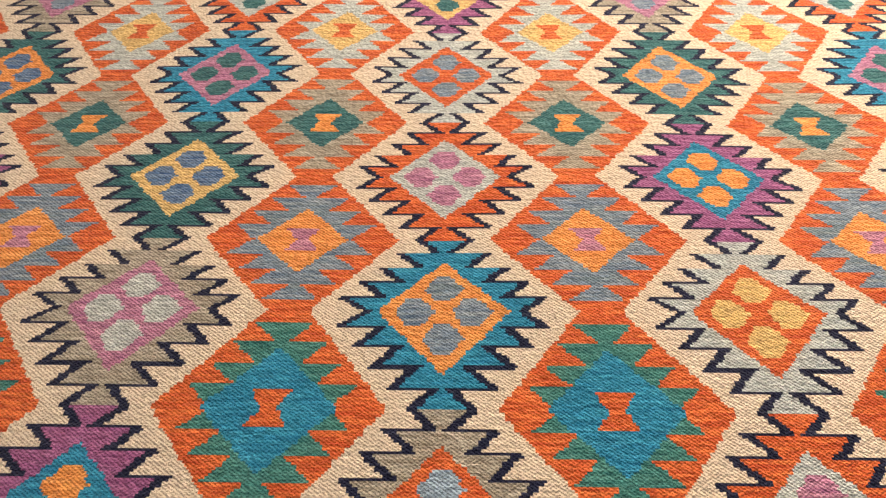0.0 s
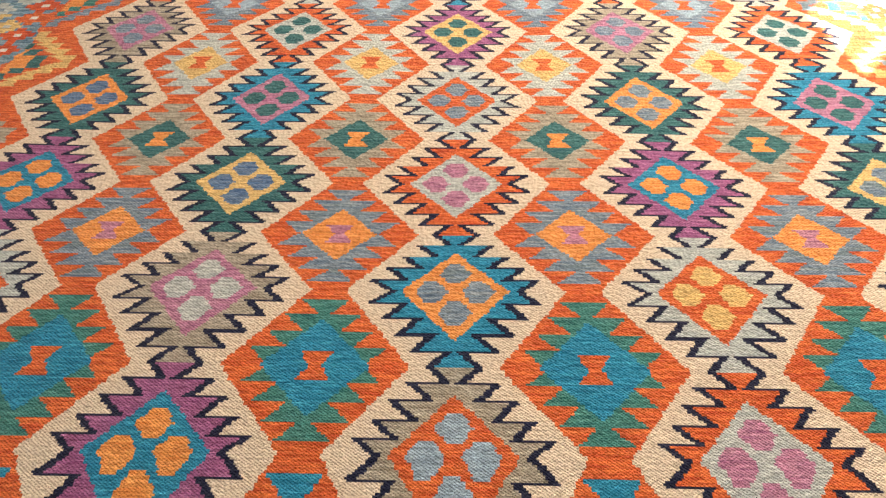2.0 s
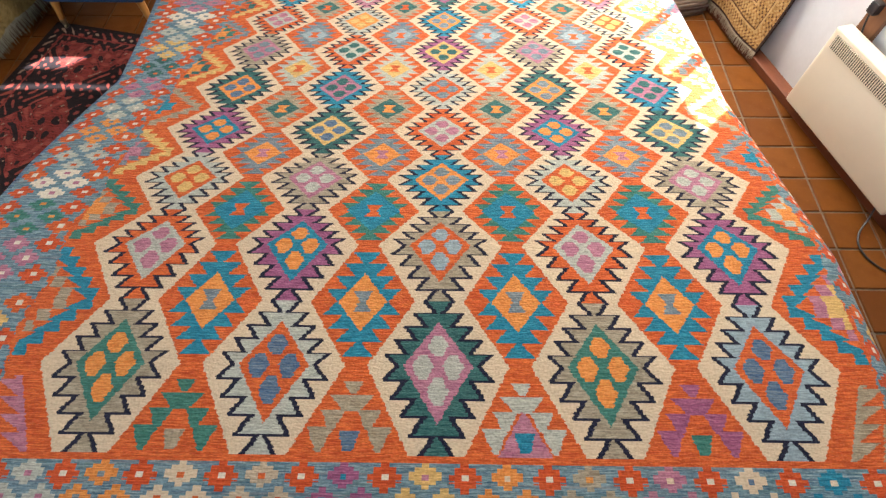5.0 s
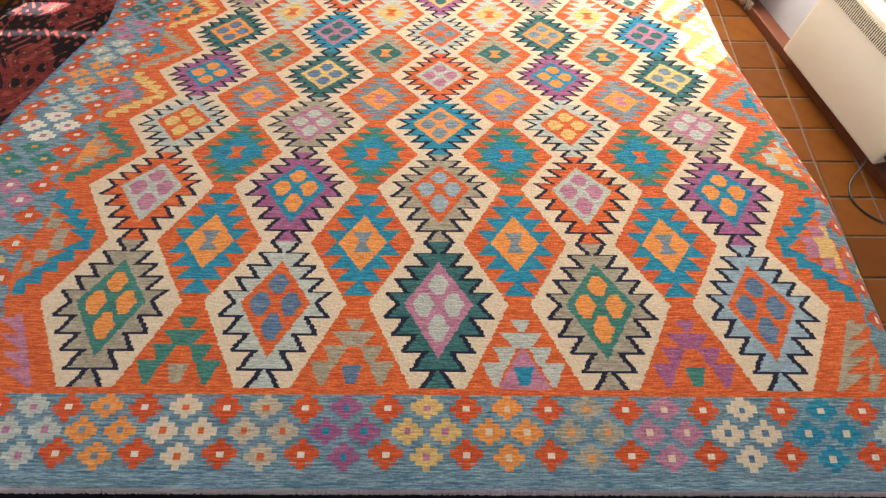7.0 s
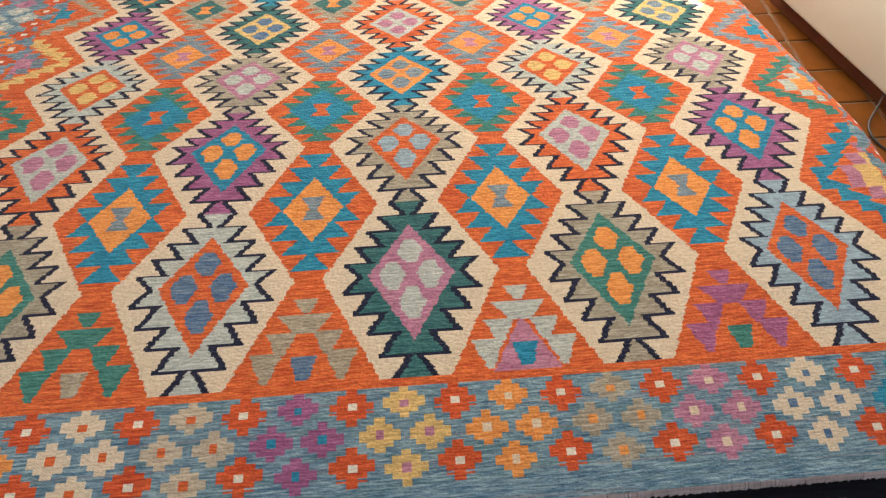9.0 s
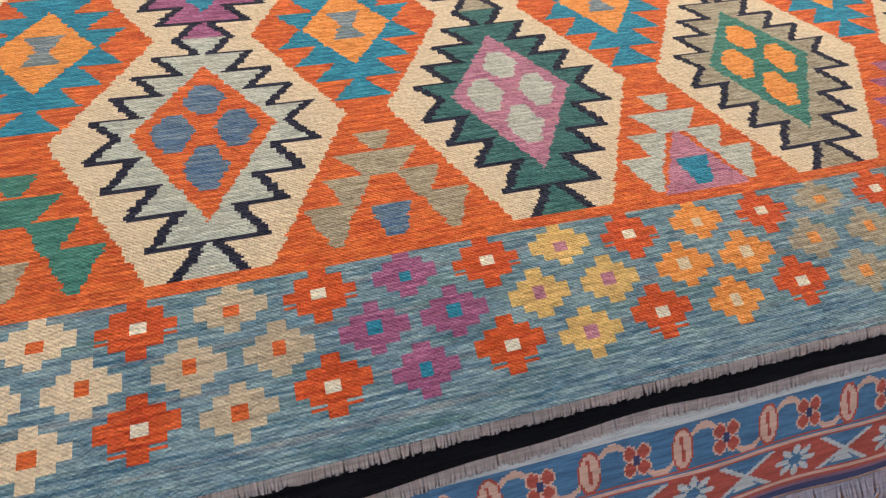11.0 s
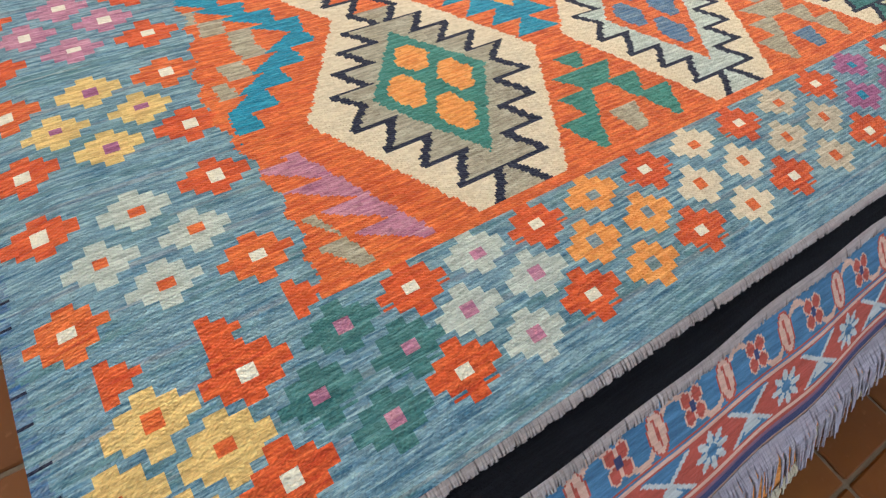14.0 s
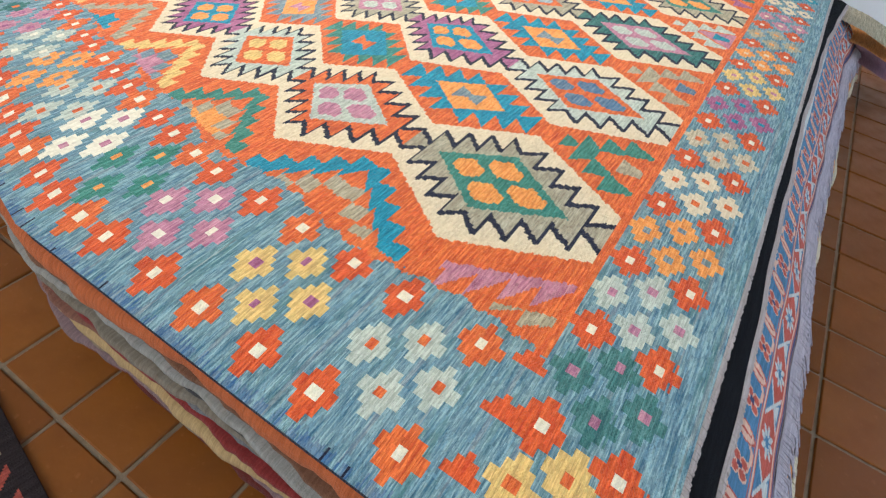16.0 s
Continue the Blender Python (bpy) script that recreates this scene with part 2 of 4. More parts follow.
def hang_from(y):
    """Where across the cloth it begins to fall over the long side."""
    return 2.62 + 0.34 * np.clip((y - 0.95) / 0.5, 0, 1)


def drape(u, y):
    """Height of the top cloth over the pile, in plan units: it sinks over the long side and the front."""
    over = np.clip(u - hang_from(y), 0, None)
    z = -0.55 * over ** 1.7
    z = z - 0.10 * np.clip(-0.27 - y, 0, None) - 0.05 * np.clip(-u - 3.1, 0, None)
    far = np.clip(y - 1.53, 0, None)
    z = z - 0.8 * far ** 2
    z = z + 0.0035 * np.sin(u * 3.1 + y * 4.0) * np.sin(y * 7.0 - u)
    return z


def to_world(u, y, z):
    start = hang_from(y)
    over = np.clip(u - start, 0, None)
    ue = np.where(u > start, start + over - 0.33 * over ** 1.6, u)
    p = x_pitch(y)
    x = ue * p
    x = np.where(u < -2.63, -2.63 * p + (u + 2.63) * (left_edge(y) - 2.63 * p) / 0.66, x)
    return np.stack([x * SC, y * SC, z * SC + TOP], -1)


# ---------------------------------------------------------------- weave: which dye lies where
NU, NV = 128, 340
U0, U1 = -3.29, 3.45
us = np.arange(round((U1 - U0) * NU) + 1) / NU + U0
ys = np.linspace(Y_AT[0], Y_AT[-1], round((Y_AT[-1] - Y_AT[0]) * NV) + 1)
uc, yc = (us[:-1] + us[1:]) / 2, (ys[:-1] + ys[1:]) / 2
U, Y = np.meshgrid(uc, yc)
ROWID = np.meshgrid(np.arange(len(uc)), np.arange(len(yc)))[1]
wob = 0.006 * np.sin(ROWID * 1.7) + 0.005 * np.sin(ROWID * 0.61 + 1.0)
Uw = U + wob * 0.6
V = np.interp(np.floor(Y * 340) / 340, Y_AT, V_AT)
Vf = np.interp(Y, Y_AT, V_AT)
dye = np.full(U.shape, IDX["rust"], dtype=np.int32)
piece = np.zeros(U.shape, dtype=np.int32)
PIECES = {0: "field", 1: "border"}


def lay(mask, colour, pid=None):
    dye[mask] = IDX[colour]
    if pid is not None:
        piece[mask] = pid


def teeth(r, n):
    k = np.floor(np.abs(r) * n)
    return k, np.abs(r) * n - k


def medallion(cu, cv, outer, diamond, dots, pid):
    """Cream lozenge, navy saw line, dyed zone, inner diamond with four dots."""
    p, r = np.abs(Uw - cu), V - cv
    ar = np.abs(r)
    s = (p < 0.62) & (ar <= 0.5)
    lay(s & (p < 0.432 - 0.545 * ar), "cream", pid)
    n, off, first, fall = 9.5, 0.24, 0.208, 0.058
    k = np.floor(ar * n + off)
    f = ar * n + off - k
    rise = 0.072
    out = np.where(k < 1, 0.264 + rise * (f - off) / (1 - off), first - fall * (k - 1) + rise * f)
    before = np.where(k < 2, 0.264 + rise, first - fall * (k - 2) + rise)
    lay(s & (p < out), "navy")
    lay(s & (p < out - 0.033), outer)
    lay(s & (k > 0) & (f < 0.13) & (p < before) & (p > out - 0.033), "navy")
    lay(s & (p / 0.213 + ar / 0.335 < 1), diamond)
    for du, dv in ((0, 0.150), (0, -0.150), (0.092, 0), (-0.092, 0)):
        a, b = np.abs(Uw - cu - du), np.abs(V - cv - dv)
        lay(s & (b < 0.080) & (a / 0.066 + b / 0.130 < 1), dots)


def lozenge(cu, cv, body, core, glass, pid, wide=0.15):
    p, r = np.abs(Uw - cu), V - cv
    s = (np.abs(r) < 0.44) & (p < 0.5)
    k, f = teeth(r, 9.2)
    w = 0.170 - 0.051 * k + 0.080 * f
    lay(s & (p < w) & (k < 4), body, pid)
    lay(s & (p / wide + np.abs(r) / (wide * 1.5) < 1), core)
    lay(s & (np.abs(r) < 0.085) & (p < 0.022 + 0.45 * np.abs(r)), glass)


def half_lozenge(side, cv, band, saw, core, pid):
    p, r = side * -1 * (Uw - side * 2.63), V - cv
    s = (p > 0) & (np.abs(r) < 0.5)
    k, f = teeth(r, 11.0)
    m = p / 0.45 + np.abs(r) / 0.56
    mo = m - 0.20 * f
    lay(s & (mo < 0.80), band, pid)
    lay(s & (m - 0.12 * (1 - f) < 0.58), "rust")
    lay(s & (mo < 0.42), saw)
    lay(s & (mo < 0.24), core)


def tree(cu, colour, core, inside, pid):
    h = V + 0.5
    for du, top, low, wt, wl in ((0, .405, .330, .060, .018), (0, .325, .235, .130, .050), (-.105, .240, .135, .072, .018), (.105, .240, .135, .072, .018),
                                 (-.168, .145, .012, .074, .014), (.168, .145, .012, .074, .014)):
        w = wl + (wt - wl) * (h - low) / (top - low)
        lay((h > low) & (h < top) & (np.abs(Uw - cu - du) < w), colour, pid)
    if inside:
        lay((h > 0.0) & (h < 0.24) & (np.abs(Uw - cu) < 0.155 - 0.62 * h), inside)
    lay((h > 0.02) & (h < 0.125) & (np.abs(Uw - cu) < 0.028 + 0.30 * (h - 0.02)), core)


MED = ["taupe teal orange,silver rust denim,forest mauve silver,taupe teal orange,sky rust denim",
       "rust silver mauve,purple turquoise orange,taupe rust sky,rust silver mauve,purple turquoise orange",
       "silver rust yellow,taupe mauve silver,turquoise orange slate,silver rust yellow,taupe mauve silver",
       "purple turquoise orange,forest yellow denim,rust silver mauve,purple turquoise orange,forest yellow slate",
       "forest orange denim,turquoise mauve forest,silver rust slate,forest orange slate,turquoise mauve forest",
       "taupe mauve slate,rust silver forest,purple yellow forest,taupe mauve slate,rust silver forest",
       "rust silver mauve,silver orange yellow,turquoise orange slate,rust silver mauve,silver rust yellow",
       "turquoise rust silver,mauve silver rust,forest purple slate,turquoise rust silver,mauve rust silver"]
LOZ = ["turquoise orange slate", "teal turquoise rust", "slate orange mauve", "taupe forest orange", "silver yellow rust",
       "slate sky rust", "taupe forest rust", "silver yellow rust"]
next_id = [10]


def pid_for(name):
    next_id[0] += 1
    PIECES[next_id[0]] = name
    return next_id[0]


for j, row in enumerate(LOZ):
    a, b, c = row.split()
    for cu in (-1.5, -0.5, 0.5, 1.5):
        lozenge(cu, j + 0.5, a, b, c, pid_for("lozenge"), 0.20 if b == "turquoise" else 0.16)
for side, rows in ((-1, ["turquoise taupe rust", "teal taupe orange", "yellow slate mauve", "taupe rust turquoise", "yellow forest orange", "slate teal orange", "yellow forest rust"]),
                   (1, ["turquoise mauve yellow", "teal silver orange", "slate rust turquoise", "taupe rust orange", "yellow slate rust", "slate teal orange", "yellow forest rust"])):
    for j, row in enumerate(rows):
        half_lozenge(side, j + 0.5, *row.split(), pid_for("half_lozenge"))
for cu, a, b, c in ((-1.5, "teal", "taupe", ""), (-0.5, "taupe", "denim", ""), (0.5, "silver", "turquoise", "mauve"), (1.5, "purple", "teal", "")):
    tree(cu, a, b, c, pid_for("stepped_tree"))
for cu, a in ((-2.55, "mauve"), (2.55, "taupe")):
    h = V + 0.5
    sgn = -1 if cu < 0 else 1
    q = (Uw - sgn * 2.28) * sgn
    k, f = np.floor(h * 10), h * 10 - np.floor(h * 10)
    lay((h > 0) & (h < 0.42) & (q > 0.02 + 0.50 * h) & (q < 0.055 + 0.50 * h + 0.120 * f), a)
    lay((h > 0) & (h < 0.20) & (q > 0.20 + 0.4 * h) & (q < 0.245 + 0.3 * f * 0.25), "taupe")
for j, row in enumerate(MED):
    for i, trio in enumerate(row.split(",")):
        medallion(i - 2, j, *trio.split(), pid_for("medallion"))
# plain band at the foot of the field, then the blue border all round with ragged joins
lay((Vf < -0.5) & (Vf > -0.535), "rust", 0)
edge = 2.63 + 0.05 * np.abs(((Vf * 7.4) % 1.0) - 0.5) + 0.03 * np.sin(Vf * 2 * math.pi)
border = (Vf < -0.535) | (np.abs(Uw) > edge) | (Vf > 7.80)
lay(border, "lake", 1)
X = U * 0.396          # plan x along the front


def flower(cx, cy, sx, sy, colour, centre, pid, half=0):
    """A stepped eight-sided blossom; half keeps one side of it."""
    a, b = (U - cx) / sx, (Y - cy) / sy
    b = b + 0.06 * np.sin(ROWID * 2.1)
    s = (np.abs(a) < 1.1) & (np.abs(b) < 1.1) & border
    if half:
        s &= a * half > -0.1
    A, B = np.abs(a), np.abs(b)
    lay(s & (((A < 0.24) & (B < 0.94)) | ((B < 0.26) & (A < 0.94)) | ((A < 0.62) & (B < 0.60))), colour, pid)
    lay(s & (A < 0.20) & (B < 0.21), centre)


def cluster(cx, cy, ox, oy, sx, sy, colour, centre, named=True):
    for du, dy in ((0, oy), (0, -oy), (ox, 0), (-ox, 0)):
        flower(cx + du, cy + dy, sx, sy, colour, centre, pid_for("flower") if named else None)


PU = 0.396
front = [-0.969, -0.813, -0.644, -0.467, -0.292, -0.111, 0.063, 0.245, 0.420, 0.592, 0.768, 0.950, 1.125]
mids = ["silver mauve", "orange slate", "cream rust", "sand rust", "purple turquoise", "yellow mauve", "orange cream", "taupe orange",
        "mauve cream", "cream denim", "turquoise cream", "silver rust"]
for k, x in enumerate(front):
    for cy in (-0.250, -0.345):
        flower(x / PU, cy, 0.098, 0.032, "red", "white", pid_for("flower"))
    if k + 1 < len(front):
        a, b = mids[k].split()
        cluster((x + front[k + 1]) / 2 / PU, -0.2985, 0.105, 0.051, 0.093, 0.030, a, b)
cluster(-1.046 / PU, -0.302, 0.110, 0.048, 0.098, 0.030, "sea", "mauve")
cluster(-1.212 / PU, -0.303, 0.105, 0.047, 0.100, 0.033, "yellow", "rust")
flower(-1.135 / PU, -0.252, 0.104, 0.034, "red", "white", pid_for("flower"))
flower(-1.137 / PU, -0.350, 0.104, 0.034, "red", "white", pid_for("flower"))
for x in (-1.074, -1.154, -1.238):
    flower(x / PU, -0.207, 0.085, 0.026, "red", "red", pid_for("flower"), 1)
side_cols = ["silver rust", "yellow purple", "mauve white", "teal orange", "white mauve", "silver rust", "orange slate", "silver white",
             "mauve purple", "forest rust", "yellow silver", "silver slate", "white slate", "mauve slate", "forest slate", "yellow rust"]
for side in (-1, 1):
    for k in range(33):
        v = -0.348 + 0.527 * (k // 2) + 0.285 * (k % 2)
        cy = np.interp(v, V_AT, Y_AT)
        sy = 0.034 * np.interp(v, [0, 1, 2, 3], [1, 0.95, 0.78, 0.72])
        for cu in (2.735, 3.16):
            flower(side * cu, cy, 0.098, sy * 0.92, "red" if k % 3 else "rust", "white", pid_for("flower") if side < 0 and k < 22 else None)
    for k, pair in enumerate(side_cols):
        v = -0.2055 + 0.527 * k
        cy = np.interp(v, V_AT, Y_AT)
        g = np.interp(v, [0, 1, 2, 3], [1, 0.95, 0.78, 0.72])
        a, b = pair.split()
        cluster(side * 2.945, cy, 0.11, 0.049 * g, 0.092, 0.029 * g, a, b, side < 0 and k < 11)
# corner of the blue ground shades into grey and green where the dye ran out
lay(border & (dye == IDX["lake"]) & (np.sin(ROWID * 0.9) + np.sin(ROWID * 0.37 + U * 2.2) > 1.55), "slate")
edge_left = border & (U < -3.258 - 0.016 * np.sin(ROWID * 2.9) * np.sin(ROWID * 0.31))
lay(edge_left & (np.sin(ROWID * 0.8) + np.sin(ROWID * 0.173) + 0.8 * np.sin(ROWID * 2.3) > -0.6), "denim")
lay(edge_left & (np.sin(ROWID * 0.57) + np.sin(ROWID * 1.91) > 1.7), "navy")

# ---------------------------------------------------------------- the kilim on top
kilim = thing("kilim_rug", "large orange flat-woven kilim with blue flowered border over piled rugs", "rug", (0, 0, TOP))
UU, YY = np.meshgrid(us, ys)
grid = to_world(UU, YY, drape(UU, YY)).reshape(-1, 3) - np.array([0, 0, TOP])
w = len(us)
gi, gj = np.meshgrid(np.arange(len(uc)), np.arange(len(yc)))
quads_all = np.stack([gj * w + gi, gj * w + gi + 1, (gj + 1) * w + gi + 1, (gj + 1) * w + gi], -1).reshape(-1, 4)
dye_flat, piece_flat = dye.ravel(), piece.ravel()
order = np.argsort(piece_flat, kind="stable")
cuts = np.flatnonzero(np.diff(piece_flat[order])) + 1
for block in np.split(order, cuts):
    pid = int(piece_flat[block[0]])
    ob = mesh_arrays(PIECES[pid], grid, quads_all[block], WOOL, dye_flat[block], kilim)
    if pid < 2:
        ob["label"] = ("orange-red woven ground", "streaky blue woven border")[pid]
# the rug's thickness: a hem along its edges
bm = bmesh.new()
rim = [(u, Y_AT[0]) for u in np.linspace(U0, U1, 60)] + [(U1, y) for y in np.linspace(Y_AT[0], Y_AT[-1], 30)[1:]] + \
      [(u, Y_AT[-1]) for u in np.linspace(U1, U0, 60)[1:]] + [(U0, y) for y in np.linspace(Y_AT[-1], Y_AT[0], 30)[1:-1]]
rim_w = [Vector(to_world(np.float64(u), np.float64(y), drape(np.float64(u), np.float64(y)))) - Vector((0, 0, TOP)) for u, y in rim]
up_ring = [bm.verts.new(p) for p in rim_w]
low_ring = [bm.verts.new(p + Vector((0, 0, -0.010))) for p in rim_w]
for i in range(len(rim)):
    j = (i + 1) % len(rim)
    bm.faces.new((low_ring[i], low_ring[j], up_ring[j], up_ring[i]))
part("hem", bm, WOOL[IDX["navy"]], kilim, "dark blue overcast edge")


def fringe(name, pts, out, length, colour, parent, seed, sag=0.6, step=0.006, thick=0.0022, label="", spread=0.10, uneven=0.30):
    """Short twisted ends of warp along a line of points, each a small three-sided tassel."""
    rng = np.random.default_rng(seed)
    pts = np.array(pts)
    seg = np.linalg.norm(np.diff(pts, axis=0), axis=1)
    acc = np.concatenate([[0], np.cumsum(seg)])
    n = int(acc[-1] / step)
    d = (np.arange(n) + rng.uniform(-0.3, 0.3, n)) * step
    base = np.stack([np.interp(d, acc, pts[:, k]) for k in range(3)], 1)
    out = np.array(out, float)
    side = np.cross(out, [0, 0, 1.0])
    side /= np.linalg.norm(side)
    ln = length * rng.uniform(1 - uneven, 1 + uneven * 0.6, n)[:, None]
    dirs = out + side * rng.normal(0, spread, n)[:, None]
    mid = base + dirs * ln * 0.5 + np.array([0, 0, -1.0]) * ln * 0.5 * sag * 0.5
    end = base + dirs * ln + np.array([0, 0, -1.0]) * ln * sag + side * rng.normal(0, spread * 0.5, n)[:, None] * ln
    verts, quads = [], []
    half = thick * rng.uniform(0.7, 1.4, n)[:, None]
    rings = []
    for c, s in ((base, 1.0), (mid, 0.9), (end, 0.7)):
        rings += [c + side * half * s, c - side * half * s, c + np.array([0, 0, 1.6]) * half * s]
    allv = np.stack(rings, 1).reshape(-1, 3)
    b = (np.arange(n) * 9)[:, None]
    faces = []
    for r in (0, 3):
        for i, j in ((0, 1), (1, 2), (2, 0)):
            faces.append(np.concatenate([b + r + i, b + r + j, b + r + 3 + j, b + r + 3 + i], 1))
    quads = np.concatenate(faces)
    ob = mesh_arrays(name, allv, quads, [colour], np.zeros(len(quads), int), parent)
    ob["kind"] = "stuff"
    if label:
        ob["label"] = label
    return ob


FR_LILAC = wool("fringe_lilac", (0.40, 0.36, 0.42), 0.25, weave=False)
FR_GREY = wool("fringe_grey", (0.44, 0.37, 0.36), 0.25, weave=False)
FR_CREAM = wool("fringe_cream", (0.62, 0.54, 0.40), 0.2, weave=False)
fu = np.linspace(U0, 3.3, 160)
fringe("fringe", to_world(fu, np.full(160, Y_AT[0]), drape(fu, np.full(160, Y_AT[0]))) - np.array([0, 0, TOP + 0.005]),
       (0, -1, 0), 0.012, FR_GREY, kilim, 3, 0.5, 0.0034, 0.0030, "short cut grey warp ends", 0.04, 0.15)

# ---------------------------------------------------------------- the pile below
PILE = lambda n, c, ab=0.25: wool(n, c, ab, weave=False, pile=True)
BLACKW = PILE("black_pile", (0.006, 0.006, 0.009), 0.2)
LAYERS = [  # name, label, dye, top and bottom below the kilim, step outwards
    ("black_bordered_rug", "black woollen rug end showing under the kilim", BLACKW, -0.016, -0.030, 0.010),
    ("orange_pile_rug", "thick terracotta-orange pile rug in the stack", PILE("terracotta_pile", (0.33, 0.085, 0.028)), -0.030, -0.074, -0.010),
    ("brown_rug", "brown woven rug folded in the stack", PILE("brown_pile", (0.13, 0.06, 0.035)), -0.074, -0.085, -0.006),
    ("grey_rug", "pale grey woven rug in the stack", PILE("grey_pile", (0.22, 0.21, 0.20)), -0.085, -0.100, -0.015),
    ("charcoal_rug", "charcoal woven rug in the stack", PILE("charcoal_pile", (0.04, 0.036, 0.038)), -0.100, -0.109, -0.007),
    ("stone_grey_rug", "stone-grey rug in the stack", PILE("stone_pile", (0.15, 0.125, 0.10)), -0.109, -0.128, -0.016),
    ("slate_rug", "thin slate rug in the stack", PILE("slate_pile", (0.12, 0.12, 0.13)), -0.128, -0.140, -0.009),
    ("maroon_rug", "thin maroon rug in the stack", PILE("maroon_pile", (0.15, 0.018, 0.018)), -0.140, -0.158, -0.017),
    ("rose_brown_rug", "rose-brown rug in the stack", PILE("rose_pile", (0.16, 0.07, 0.05)), -0.158, -0.172, -0.012),
    ("sand_rug", "sand-coloured pile rug in the stack", PILE("sand_pile", (0.33, 0.225, 0.11)), -0.172, -0.204, -0.020),
    ("oat_rug", "oat-coloured thin rug in the stack", PILE("oat_pile", (0.19, 0.14, 0.10)), -0.204, -0.220, -0.015),
    ("mauve_grey_rug", "mauve-grey rug in the stack", PILE("mauve_pile", (0.17, 0.11, 0.12)), -0.220, -0.238, -0.020),
    ("wine_rug", "wine-red rug in the stack", PILE("wine_pile", (0.13, 0.014, 0.016)), -0.238, -0.262, -0.012),
    ("dark_red_rug", "dark red rug at the bottom of the stack", PILE("dark_red_pile", (0.09, 0.012, 0.010)), -0.262, -0.32, -0.006),
]
FRONT_Y = [-0.405] + [-0.43, -0.44, -0.45, -0.44, -0.46, -0.45, -0.47, -0.46, -0.47, -0.46, -0.47, -0.46, -0.47]


def slab(zt, zb, du, front, seed, right=2.55):
    """One rug of the pile: rounded, slightly wavy long edges."""
    rng = random.Random(seed)
    ph = [rng.uniform(0, 6.28) for _ in range(4)]
    n = 150
    rings = []
    th = zt - zb
    for k in range(n + 1):
        y = front + (1.59 - front) * k / n
        p = float(x_pitch(y))
        wl = 0.005 * math.sin(y * 9 + ph[0]) + 0.003 * math.sin(y * 23 + ph[1]) + 0.0022 * math.sin(y * 71 + ph[2]) * math.sin(y * 13) + rng.uniform(-0.0012, 0.0012)
        sag = 0.5 * min(1.0, -zb * 12) * (0.004 * math.sin(y * 6 + ph[2]) + 0.002 * math.sin(y * 31 + ph[3])) - (0.012 if y < -0.3 else 0)
        top, low = zt - 0.001 + (sag if zb > -0.3 else 0), zb + (sag if zb > -0.3 else 0)
        if zb <= -0.319:
            low = -0.32
        drop = -2.0 * max(0, y - 1.53) ** 2
        xl, xr = 0.005 - float(left_edge(y)) + wl + du, right * p
        ring = []
        for a in range(7):
            g = math.pi * (a / 6 - 0.5)
            ring.append(Vector(((xl + th * 0.32 * (1 - math.cos(g))) * SC, y * SC, ((top + low) / 2 - math.sin(g) * th / 2 + drop) * SC + TOP)))
        ring += [Vector((xr * SC, y * SC, (low + drop) * SC + TOP)), Vector((xr * SC, y * SC, (top + drop) * SC + TOP))]
        rings.append(ring)
    return lofted(rings)


for k, (nm, lab, mt, zt, zb, du) in enumerate(LAYERS):
    bm = slab(zt, zb, du, FRONT_Y[k], 20 + k, 2.62)
    ob = part(nm, bm, mt)
    ob.data.shade_smooth()
    tagged(ob, lab, "rug", "rugs of the pile")
# right flank of the pile, where the cloths hang over
rings = []
for k in range(41):
    y = -0.44 + 2.03 * k / 40
    p = float(x_pitch(y))
    xr = 2.70 * p + 0.006 * math.sin(y * 14)
    rings.append([Vector(((xr + dx) * SC, y * SC, z * SC + TOP)) for dx, z in ((-0.05, -0.07), (0.012, -0.09), (0.020, -0.16), (0.012, -0.235), (0.02, -0.30), (-0.05, -0.318))])
flank = part("hanging_rug_edge", lofted(rings), PILE("flank_pile", (0.20, 0.11, 0.09)))
tagged(flank, "reddish brown rug edge hanging down the side of the pile", "rug", "rugs of the pile")


def strip(name, parent, prof, x0, x1, colour_at, nx, amp, seed, sub=1):
    """A draped rug end: profile points (y, z) swept along x, each small quad with its own dye."""
    prof = np.array(prof)
    acc = np.concatenate([[0], np.cumsum(np.linalg.norm(np.diff(prof, axis=0), axis=1))])
    ns = int(acc[-1] / 0.0024)
    s = np.linspace(0, acc[-1], ns + 1)
    py, pz = np.interp(s, acc, prof[:, 0]), np.interp(s, acc, prof[:, 1])
    xs = np.linspace(x0, x1, nx + 1)
    XX, SS = np.meshgrid(xs, s)
    grow = (SS / acc[-1])
    wave = amp * (np.sin(XX * 5.3 + seed) + 0.6 * np.sin(XX * 11.7 + 2 * seed)) + amp * 0.35 * np.sin(XX * 29 + seed)
    yy = np.interp(SS, s, py) + wave * grow
    yy = yy - 0.032 * np.clip(-XX - 0.40, 0, None) * grow - 0.12 * np.clip(XX - 0.62, 0, None) ** 1.5 * grow
    zz = np.interp(SS, s, pz) + 0.45 * wave * grow
    verts = np.stack([XX * SC, yy * SC, zz * SC + TOP], -1).reshape(-1, 3)
    n = nx + 1
    a, b = np.meshgrid(np.arange(nx), np.arange(ns))
    quads = np.stack([b * n + a, (b + 1) * n + a, (b + 1) * n + a + 1, b * n + a + 1], -1).reshape(-1, 4)
    xm, sm = (XX[:-1, :-1] + XX[1:, 1:]) / 2, (SS[:-1, :-1] + SS[1:, 1:]) / 2
    idx = colour_at(xm, sm / acc[-1]).ravel()
    ob = mesh_arrays(name, verts, quads, STRIPW, idx, parent, True)
    edge = verts.reshape(ns + 1, nx + 1, 3)[-1]
    return ob, edge


